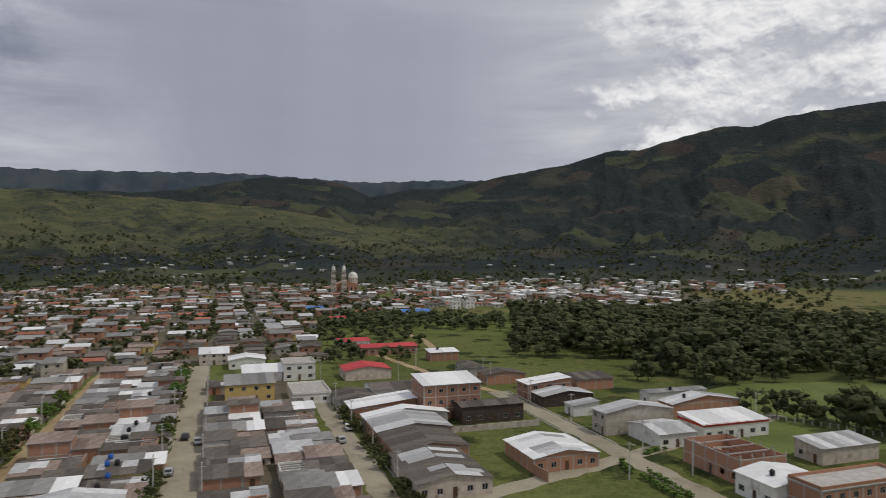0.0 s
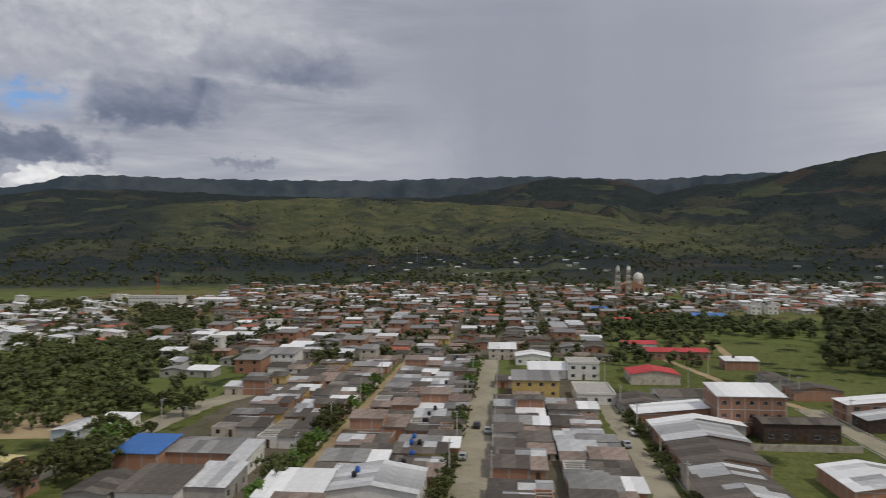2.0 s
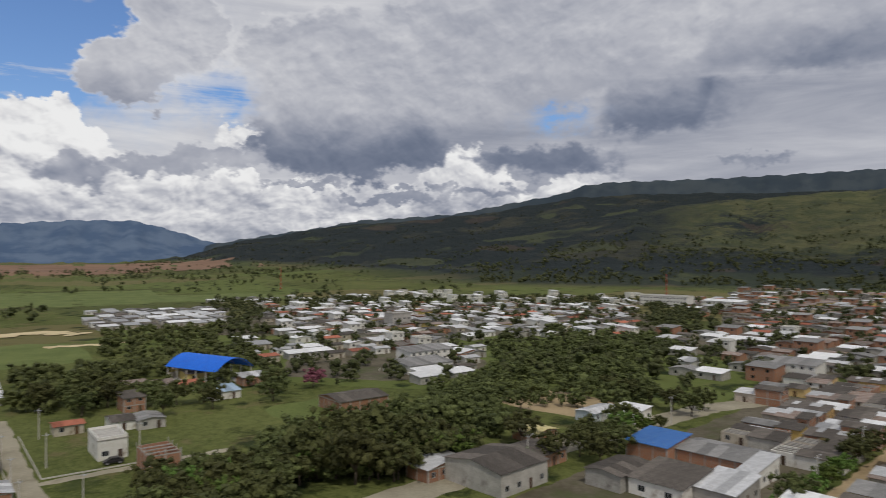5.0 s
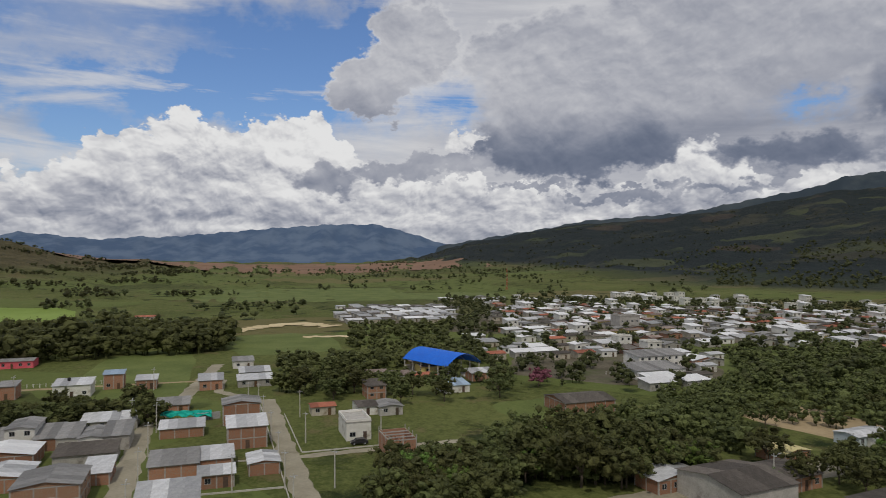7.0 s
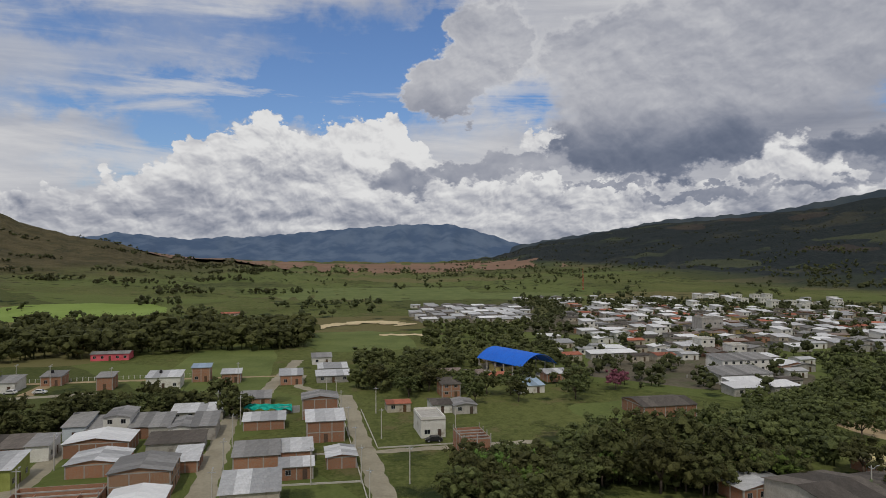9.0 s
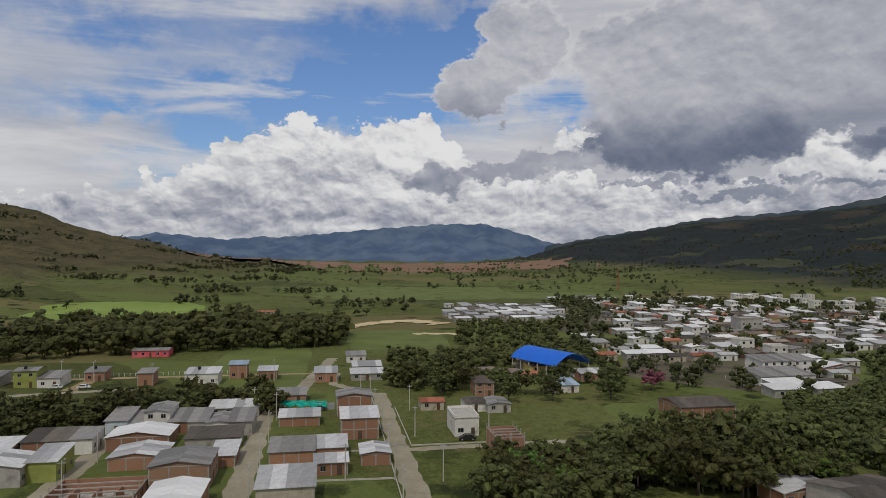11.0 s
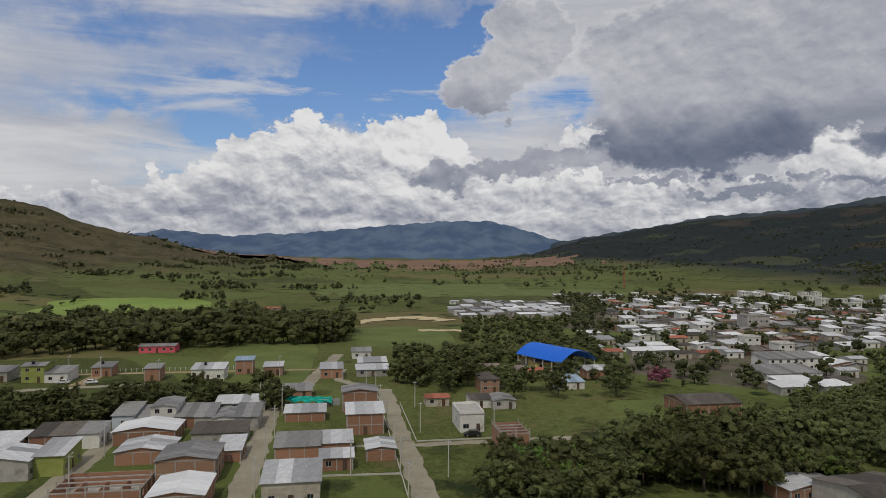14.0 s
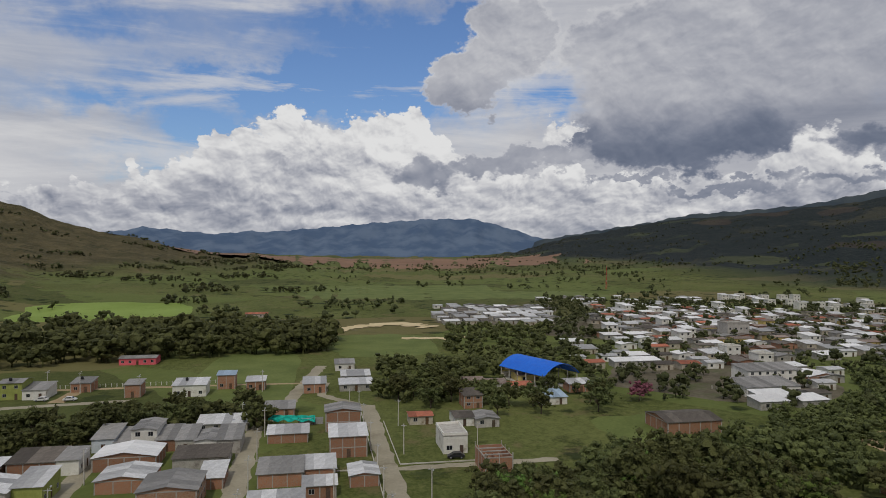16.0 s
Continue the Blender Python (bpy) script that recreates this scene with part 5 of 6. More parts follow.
house(G1, 271.8, 84.9, 12.6, 7.4, 3.6, wall="brick", roof="shed", slope="near", sheet="zinc_white", front="left", tank=1)
house(G1, 232.9, 88.0, 6.7, 16.2, 3.2, wall="plaster_grey", roof="gable", ridge="u", sheet="fibro", front="left")
house(G1, 217.2, 88.3, 14.6, 9.2, 3.2, wall="brick", roof="gable", ridge="u", sheet="fibro", front="left")
house(G1, 190.1, 91.0, 14.7, 8.3, 5.0, wall="brick", roof="shed", slope="left", sheet="zinc_white", front="left", storeys=2, smart=1)
house(G1, 180.4, 91.3, 16.8, 8.3, 3.2, wall="dark", roof="gable", ridge="u", sheet="zinc", front="left")
house(G1, 198.9, 113.2, 13.6, 8.4, 3.6, wall="brick", roof="shed", slope="near", sheet="fibro", front="left")
house(G1, 167.9, 94.3, 8.1, 5.0, 3.0, wall="plaster", roof="shed", slope="left", sheet="zinc", front="left")
house(G1, 147.8, 92.1, 19.8, 6.4, 5.6, wall="plaster_worn", roof="gable", ridge="u", sheet="zinc", front="left", storeys=2)
house(G1, 133.7, 97.8, 9.8, 12.8, 3.4, wall="plaster", roof="gable", ridge="v", sheet="zinc", front="near", smart=1)
house(G1, 135.9, 111.9, 19.8, 9.6, 4.0, wall="plaster", roof="shed", slope="near", sheet="zinc_white", front="near", smart=1, trim="red")
house(G1, 157.0, 118.9, 23.1, 6.3, 4.0, wall="brick", roof="gable", ridge="u", sheet="zinc", front="left", tank=1)
house(G1, 171.7, 122.0, 20.4, 5.0, 4.0, wall="plaster", roof="gable", ridge="v", sheet="zinc_old", front="left", tank=1)
house(G1, 107.5, 97.2, 11.5, 17.0, 5.2, wall="brick", roof="none", front="left", shell=1, storeys=2)
house(G1, 95.5, 93.9, 12.8, 9.7, 4.2, wall="plaster", roof="gable", ridge="u", sheet="zinc_white", front="left", smart=1, tank=1)
house(G1, 88.1, 96.6, 21.6, 7.2, 5.6, wall="brick", roof="flat", front="near", storeys=2)
house(G1, 112.4, 123.4, 16.3, 7.5, 3.6, wall="plaster_worn", roof="shed", slope="near", sheet="zinc", front="left")
house(G1, 296.3, 60.5, 25.6, 12.0, 3.4, wall="brick", roof="gable", ridge="v", sheet="red", front="near")
house(G1, 320.4, 54.5, 15.0, 12.0, 3.4, wall="plaster", roof="gable", ridge="v", sheet="red", front="near")
house(G1, 461.3, 124.9, 21.8, 12.0, 3.5, wall="plaster", roof="shed", slope="near", sheet="zinc_cobalt", front="near")
house(G1, 433.9, 64.8, 13.5, 12.0, 3.5, wall="plaster", roof="gable", ridge="v", sheet="red", front="near")
house(G1, 509.3, 63.5, 12.6, 12.0, 3.5, wall="plaster", roof="shed", slope="near", sheet="zinc_cobalt", front="near")
house(G1, 290.6, -7.3, 11.5, 12.0, 4.6, wall="plaster_worn", roof="shed", slope="near", sheet="zinc_white", front="near", storeys=2)
house(G1, 277.2, 4.0, 13.9, 12.0, 3.6, wall="plaster", roof="gable", ridge="u", sheet="zinc_white", front="near")


# ---- rows and quarters of the town ----
class Kinds:
    """Hands out a repeated thing: the first is the thing itself, the rest are copies."""

    def __init__(self, things):
        self.things, self.used = things, set()

    def put(self, i, m):
        ob = self.things[i % len(self.things)]
        if i % len(self.things) in self.used:
            return copy_thing(ob, m)
        self.used.add(i % len(self.things))
        ob.matrix_world = m
        return ob


rng = random.Random(11)
row_kinds = []
ROW_SHEETS = ("fibro", "fibro", "zinc_old", "zinc_rust", "fibro", "zinc_old", "fibro", "zinc_rust", "zinc_rust", "fibro", "zinc", "zinc_white")
ROW_WALLS = ("brick", "brick_rough", "brick", "plaster_worn", "brick", "plaster", "brick", "plaster_worn", "plaster_grey", "ochre", "brick")
for k in range(22):
    st = 2 if k % 9 == 4 else 1
    wall, sheetk = ROW_WALLS[k % 11], ROW_SHEETS[(k * 5 + k // 12) % 12]
    front_w = rng.uniform(6.8, 9.4)
    near_side = k % 2 == 0
    root = house_kind(front_w, 6.4, rng.uniform(2.6, 3.1) if st == 1 else 5.2, wall, rng.choice(("gable", "shed", "gable")), sheetk, "v", st, "left" if near_side else "right", 2, k)
    annex_w = 13.8 - front_w - (0.1 if k % 3 else 2.2)
    annex = new("annex")
    house_parts(annex, annex_w, 6.4 - (k % 4) * 0.5, rng.uniform(2.1, 3.3), ROW_WALLS[(k * 3 + 1) % 11], "none" if k % 7 == 5 else "shed", ROW_SHEETS[(k * 7 + 3) % 12], "v", "near", "near", 1, 0, 0, "", k % 4 == 1, 2, random.Random(k + 90))
    shift = pose(front_w + 0.08, 0, 0) if near_side else pose(-annex_w - 0.08, 0, 0)
    for o in list(annex.children):
        o.parent = root
        o.matrix_basis = shift @ o.matrix_basis
    bpy.data.objects.remove(annex)
    if not near_side:
        for o in root.children:
            o.matrix_basis = pose(annex_w + 0.08, 0, 0) @ o.matrix_basis
    row_kinds.append(root)
ROW = Kinds(row_kinds)
taken = [o for o in scene.objects if o.name.startswith("house") and o.parent is None and o not in row_kinds]


def inverse(g, x, y):
    return -x * g.s + y * g.c, x * g.c + y * g.s


NEAR_BOXES = []
for o in taken:
    pts = [o.matrix_world @ Vector(c) for ch in o.children if ch.name.startswith("wall") for c in ch.bound_box]
    uv = [inverse(G1, p.x, p.y) for p in pts]
    NEAR_BOXES.append((min(a for a, _ in uv), max(a for a, _ in uv), min(b for _, b in uv), max(b for _, b in uv)))


def free(u, v, w, d, gap=0.3):
    """Whether a footprint of grid one is free of the houses already there; it is then taken."""
    for u0, u1, v0, v1 in NEAR_BOXES:
        if u < u1 + gap and u + d > u0 - gap and v < v1 + gap and v + w > v0 - gap:
            return False
    NEAR_BOXES.append((u, u + d, v, v + w))
    return True


def row(v0, u0, u1, gaps=0.06):
    u = u0
    while u < u1:
        if rng.random() > gaps and free(u, v0, 13.8, 6.4, 0.02):
            h = ROW.put(rng.randrange(len(row_kinds)), G1.at(u, v0 + rng.uniform(-0.25, 0.25), rng.uniform(-0.7, 0.0)))
            if rng.random() < 0.16:
                water_tank(rng.uniform(3, 6), 4.6, 3.6, h.matrix_world, rng.random() < 0.4)
        u += 6.55


for v0, u0, u1, gaps in ((-24.6, 92, 285, 0.04), (-38.6, 92, 285, 0.06), (-3.2, 92, 246, 0.04), (11.6, 92, 204, 0.05), (-58.4, 135, 285, 0.12), (-73.5, 150, 262, 0.2), (-90.5, 205, 262, 0.3)):
    row(v0, u0, u1, gaps)

FAR_STYLES = (("plaster", "gable", "zinc", "v", 1), ("brick", "gable", "fibro", "u", 1), ("plaster_grey", "shed", "zinc_white", "v", 1), ("plaster", "shed", "zinc_white", "v", 2), ("plaster_worn", "gable", "fibro", "v", 1),
              ("brick", "shed", "zinc_old", "v", 2), ("plaster", "flat", "zinc", "v", 2), ("plaster_worn", "gable", "tile", "v", 1), ("plaster_grey", "gable", "zinc_old", "u", 1), ("brick", "gable", "zinc_rust", "v", 1),
              ("plaster", "gable", "zinc_white", "u", 1), ("ochre", "gable", "zinc_rust", "v", 1), ("plaster_grey", "gable", "fibro", "v", 1), ("plaster_worn", "shed", "zinc", "v", 1))
far_kinds = []
for k, (wall, roof, sheetk, ridge, st) in enumerate(FAR_STYLES):
    root = new("house")
    house_parts(root, 7.4 + (k % 3) * 1.5, 7.0 + (k % 2) * 1.6, 2.8 if st == 1 else 5.4, wall, roof, sheetk, ridge, "near", "near", st, 0, 0, "", 0, 0, random.Random(k + 40))
    bpy.context.view_layer.update()
    pieces = []
    for o in root.children_recursive:
        if o.name.startswith("window"):
            continue
        o.data.calc_loop_triangles()
        v = np.array([(o.matrix_world @ p.co)[:] for p in o.data.vertices])
        pieces.append((o.data.materials[0], v, np.array([t.vertices[:] for t in o.data.loop_triangles])))
    far_kinds.append(pieces)
    for o in [*root.children_recursive, root]:
        bpy.data.objects.remove(o)


class Bulk:
    """Distant houses beyond counting, gathered into one object."""

    def __init__(self):
        self.v, self.t, self.m, self.slots, self.n = [], [], [], [], 0

    def put(self, pieces, m):
        r, o = np.array(m.to_3x3()), np.array(m.translation)
        for mat, v, t in pieces:
            if mat not in self.slots:
                self.slots.append(mat)
            self.v.append(v @ r.T + o)
            self.t.append(t + self.n)
            self.m.append(np.full(len(t), self.slots.index(mat), np.int32))
            self.n += len(v)

    def finish(self, name, label):
        me = tri_mesh(name, np.concatenate(self.v), np.concatenate(self.t), self.slots[0], False)
        for mat in self.slots[1:]:
            me.materials.append(mat)
        me.polygons.foreach_set("material_index", np.concatenate(self.m))
        return tagged(new(name, me), label, "houses", kind="stuff")


FAR = Bulk()


def quarter(g, az0, az1, r0, r1, keep, step_u=12.5, step_v=14.0, mix=None, jitter=1.4):
    """Fill a sector with houses on a street grid."""
    count = 0
    for iu in range(-10, 130):
        for iv in range(-110, 75):
            u, v = iu * step_u * 0.8 + (iu // 2) * 4.0, iv * step_v * 0.8 + (iv // 2) * 3.2
            x, y = g.xy(u, v)
            r, az = math.hypot(x, y), math.degrees(math.atan2(-x, y))
            if not (az0 < az < az1 and r0 < r < r1) or rng.random() > keep:
                continue
            a, b = inverse(G1, x, y)
            if not free(a, b, 8.6, 8.2, 0.2):
                continue
            x, y = x + rng.uniform(-jitter, jitter), y + rng.uniform(-jitter, jitter)
            i = rng.choice(mix) if mix else rng.randrange(len(far_kinds))
            FAR.put(far_kinds[i], pose(x, y, float(land(x, y)) - 0.1, 0, 0, g.az + rng.uniform(-4, 4)))
            count += 1
    return count


OLD = (1, 1, 4, 4, 5, 7, 8, 9, 9, 11, 12, 12, 13, 0, 2)
quarter(G1, 11, 43, 288, 520, 0.80, mix=OLD)
quarter(G1, 6, 46, 520, 720, 0.75, 15, 15, mix=OLD)
quarter(G1, 4, 42, 720, 930, 0.6, 20, 17, mix=OLD)
quarter(G1, 2.5, 11, 480, 620, 0.7, 15, 15, mix=OLD)
quarter(G1, -19, 4, 540, 800, 0.7, 16, 14)
quarter(G1, -27, 4, 800, 1000, 0.5, 20, 16)
quarter(G1, 37, 48, 262, 420, 0.34)
quarter(G2, 69.3, 72, 300, 370, 0.7, mix=(0, 4, 12, 13))
quarter(G2, 62, 69.3, 236, 370, 0.75, mix=(0, 2, 6, 13, 8, 4, 9, 12, 12, 1, 8))
quarter(G2, 49, 80, 370, 600, 0.8, 13.5, 13.5, mix=(0, 2, 3, 13, 8, 1, 4, 12, 9, 8, 11, 7, 13, 10))
quarter(G2, 70, 82, 288, 380, 0.5, mix=(0, 2, 4, 10, 13, 7))
quarter(G2, 83, 93, 450, 590, 0.9, 14.5, 13.6, mix=(8, 12, 0, 8, 13, 2))
quarter(G2, 70, 84, 600, 720, 0.30, 16, 16, mix=(0, 8, 13, 2))
quarter(G2, 48, 70, 600, 760, 0.25, 20, 18, mix=(0, 3, 10, 13, 6))
quarter(G2, 82, 92, 222, 300, 0.12)
quarter(G1, 8, 30, 1150, 1600, 0.045, 24, 22, mix=(0, 2, 10, 13))
quarter(G1, -34, 4, 1100, 1500, 0.03, 24, 22, mix=(0, 2, 10))
FAR.finish("town_houses", "distant low houses of the town with grey and rusty roofs")


# ---- trees ----
nrng = np.random.default_rng(5)
tree_kinds = [tree_kind(3, 8.5, 4.6, LEAF), tree_kind(4, 6.5, 4.0, LEAF), tree_kind(5, 10.5, 6.2, LEAF, 0.25), tree_kind(6, 5.0, 3.0, LEAF_BRIGHT, 0.22, "small bright green tree"),
              tree_kind(7, 7.5, 5.2, LEAF, 0.28), tree_kind(8, 3.2, 2.4, LEAF, 0.15, "low dark green bush"), tree_kind(9, 7.0, 4.2, LEAF_BRIGHT, 0.25, "spreading bright green tree")]
TREES = Kinds(tree_kinds)


def plant(x, y, i, scale_turn):
    TREES.put(i, pose(x, y, float(land(x, y)) - 0.05, 0, 0, scale_turn))


def grove(n, az0, az1, r0, r1, kinds, clump=0.0):
    for x, y in sector(nrng, n, az0, az1, r0, r1, clump):
        u, v = inverse(G1, x, y)
        if any(u0 - 1.5 < u < u1 + 1.5 and v0 - 1.5 < v < v1 + 1.5 for u0, u1, v0, v1 in NEAR_BOXES):
            continue
        plant(x, y, kinds[int(nrng.integers(len(kinds)))], float(nrng.uniform(0, 360)))


grove(34, 79, 89, 116, 140, (0, 1, 4, 4, 5, 6))
grove(56, 62.5, 79, 136, 160, (0, 1, 2, 4, 4, 6))
grove(9, 50, 60, 150, 200, (1, 4))
grove(52, 106.5, 129, 194, 218, (0, 1, 4, 5))
grove(14, 89, 98.5, 216, 250, (0, 1, 4))
grove(12, 79, 90, 196, 240, (0, 1, 4), 0.1)
for u in range(104, 288, 6):
    if nrng.random() < (0.75 if u < 150 or u > 205 else 0.35):
        plant(*G1.xy(u + nrng.uniform(-2, 2), -12.0 + nrng.uniform(-0.4, 0.4)), int(nrng.choice([5, 3, 5])), float(nrng.uniform(0, 360)))
for u in range(108, 214, 8):
    if nrng.random() < 0.6:
        plant(*G1.xy(u, 33.4), 5, float(nrng.uniform(0, 360)))
for u in range(118, 260, 9):
    if nrng.random() < 0.6:
        plant(*G1.xy(u, -44.2), int(nrng.choice([5, 1, 3])), float(nrng.uniform(0, 360)))
for u in range(92, 200, 9):
    if nrng.random() < 0.8:
        plant(*G1.xy(u, -90.5 + nrng.uniform(-1, 1)), int(nrng.choice([1, 3, 6, 5])), float(nrng.uniform(0, 360)))
for k in range(4):
    plant(*G1.xy(184 + k * 1.5, -97 - k * 8), 1, k * 77.0)

woodland("woodland", np.concatenate([sector(nrng, 300, 48, 61, 205, 330), sector(nrng, 150, 46, 56, 330, 400), sector(nrng, 150, 62.5, 80, 138, 166), sector(nrng, 90, 60, 69, 166, 200), sector(nrng, 60, 60, 66, 200, 235), sector(nrng, 40, 79, 88, 116, 140)]), "dense dark green wood beside the town", low=3.5, tall=7, seed=1, mat=LEAF, fine_leaf=True)
woodland("woodland", np.concatenate([sector(nrng, 260, 101, 129, 335, 400), sector(nrng, 90, 108, 129, 400, 460)]), "belt of tall spreading trees beyond a pasture", low=9, tall=14, seed=2, mat=LEAF, fine_leaf=True)
woodland("woodland", sector(nrng, 130, 106.5, 130, 194, 222), "hedgerow of dense trees before a farm lane", low=3.5, tall=6.5, seed=12, mat=LEAF, fine_leaf=True)
woodland("woodland", np.concatenate([sector(nrng, 90, 88.5, 98, 222, 300), sector(nrng, 110, 80, 91, 236, 330), sector(nrng, 110, 83, 92, 330, 430)]), "trees round scattered houses and a hall", low=4, tall=7.5, seed=3, mat=LEAF)
woodland("woodland", np.concatenate([sector(nrng, 640, -23, -6, 300, 500), sector(nrng, 330, -34, -20, 280, 480, 0.0), sector(nrng, 40, -34, -16, 250, 300, 0.35), sector(nrng, 30, -34, -22, 196, 212, 0.2)]), "dark grove of old trees beside a meadow", low=4.5, tall=15, seed=4, fine_leaf=True)
woodland("woodland", np.concatenate([sector(nrng, 150, -5, 10, 395, 470)]), "row of dark trees behind the houses", low=5, tall=9, seed=5)
woodland("woodland", np.concatenate([sector(nrng, 1300, 2, 48, 280, 620), sector(nrng, 1900, 44, 84, 240, 700), sector(nrng, 1500, -30, 40, 560, 1000)]), "garden and street trees among town houses", low=3.5, tall=7, seed=6, rich=True)
woodland("woodland", np.concatenate([sector(nrng, 5200, -36, 62, 960, 2000, -0.25)]), "dark woodland behind the town", low=5, tall=11, seed=7, rich=False)
woodland("woodland", np.concatenate([sector(nrng, 5200, 60, 130, 620, 1900, 0.5), sector(nrng, 900, 96, 130, 430, 800, 0.5)]), "hedges and groves on the plain", low=4, tall=8.5, seed=8, rich=False)
woodland("woodland", np.concatenate([sector(nrng, 10000, -38, 62, 1700, 3600, 0.5), sector(nrng, 4200, 60, 90, 1600, 3600, 0.5), sector(nrng, 5200, 104, 134, 560, 1760, 0.6)]), "scattered trees and thickets on the hillsides", low=4, tall=8.5, seed=9, rich=False)
hedge_spots = [G1.xy(u + nrng.uniform(-0.3, 0.3), v + nrng.uniform(-0.3, 0.3)) for u0, v0, u1, v1 in ((105, 81, 118, 82), (105, 84, 119, 85), (121, 81.5, 128, 83.5), (131, 92, 133, 97), (132.5, 98, 135, 118), (134.5, 118, 142, 133))
               for k in range(26) for u, v in [(u0 + (u1 - u0) * k / 25, v0 + (v1 - v0) * k / 25)]]
woodland("hedge", hedge_spots, "clipped yellow-green garden hedge along the street", low=1.0, tall=1.6, seed=10, mat=LEAF_BRIGHT)
orange = tree_kind(21, 6.0, 3.6, LEAF_OLD, 0.3, "tree with orange brown dry foliage")
orange.matrix_world = pose(*[c for c in PR((69.4, 152))[0]], 0)
PINK_LEAF = leaf_material("pink_blossom", (0.16, 0.05, 0.07), (0.36, 0.14, 0.17))
blossom = tree_kind(22, 6.5, 4.4, PINK_LEAF, 0.3, "tree covered in dull pink blossom")
blossom.matrix_world = pose(*[c for c in PR((75.8, 238))[0]], 0)


# ---- landmarks and smaller things ----
def church():
    root = new("church")
    white = WALLS["plaster"]

    def tower(x, y):
        bm = bmesh.new()
        box(bm, x - 2.6, x + 2.6, y - 2.6, y + 2.6, 0, 14)
        box(bm, x - 2.2, x + 2.2, y - 2.2, y + 2.2, 14.3, 20)
        box(bm, x - 1.8, x + 1.8, y - 1.8, y + 1.8, 20.3, 26)
        t = part("tower", bm, WALLS["plaster_worn"], root, "pale tower with tall arched openings")
        for z, r in ((14.0, 2.9), (20.0, 2.5), (26.0, 2.1)):
            part("cornice", made(box, x - r, x + r, y - r, y + r, z, z + 0.3), white, t)
        for z0, r in ((3, 2.62), (9, 2.62), (15, 2.22), (21, 1.82)):
            for k in (-1, 1):
                part("opening", made(box, x + k * r * 0.45 - 0.45, x + k * r * 0.45 + 0.45, y - r, y - r + 0.4, z0, z0 + 3.2), GLASS, t)
        dome(x, y, 26.3, 1.9, 4.2, t)

    def dome(x, y, z, r, h, parent):
        bm = bmesh.new()
        rings = []
        for i in range(7):
            a = i / 6 * math.pi / 2
            rr, zz = r * math.cos(a) ** 0.8, z + h * math.sin(a)
            rings.append([bm.verts.new((x + max(rr, 0.05) * math.cos(k * math.tau / 16), y + max(rr, 0.05) * math.sin(k * math.tau / 16), zz)) for k in range(16)])
        for a, b in zip(rings, rings[1:]):
            for k in range(16):
                bm.faces.new((a[k], a[(k + 1) % 16], b[(k + 1) % 16], b[k]))
        bm.faces.new(rings[-1])
        part("dome", bm, white, parent, "white rounded dome", smooth=True)
        part("finial", made(tube, (x, y, z + h - 0.1), (x, y, z + h + 2.4), 0.25, 0.06), white, parent)

    tower(-14, 0)
    tower(-2.5, 4)
    bm = bmesh.new()
    box(bm, -11, 13, 3, 34, 0, 10)
    solid(bm, [(-11, 3, 10), (13, 3, 10), (1, 3, 14)], [(-11, 34, 10), (13, 34, 10), (1, 34, 14)])
    nave = part("nave", bm, WALLS["brick"], root, "brick nave under a low roof")
    for k in range(5):
        part("opening", made(box, -9 + k * 4.6, -7.4 + k * 4.6, 2.96, 3.2, 3, 7), GLASS, nave)
    drum = part("drum", made(tube, (8, 10, 9), (8, 10, 17), 5.0, 5.0, 16), white, root, "pale drum below the great dome")
    for k in range(9):
        a = -math.pi + k * math.pi / 8
        part("pilaster", made(tube, (8 + 5.05 * math.cos(a), 10 + 5.05 * math.sin(a), 9), (8 + 5.05 * math.cos(a), 10 + 5.05 * math.sin(a), 17), 0.35, 0.35), WALLS["brick"], drum)
    dome(8, 10, 17, 5.3, 6.5, root)
    x, y = G1.xy(728, 132)
    root.matrix_world = pose(x, y, float(land(x, y)), 0, 0, 14)
    return tagged(root, "white and brick church with two towers and a dome", "church")


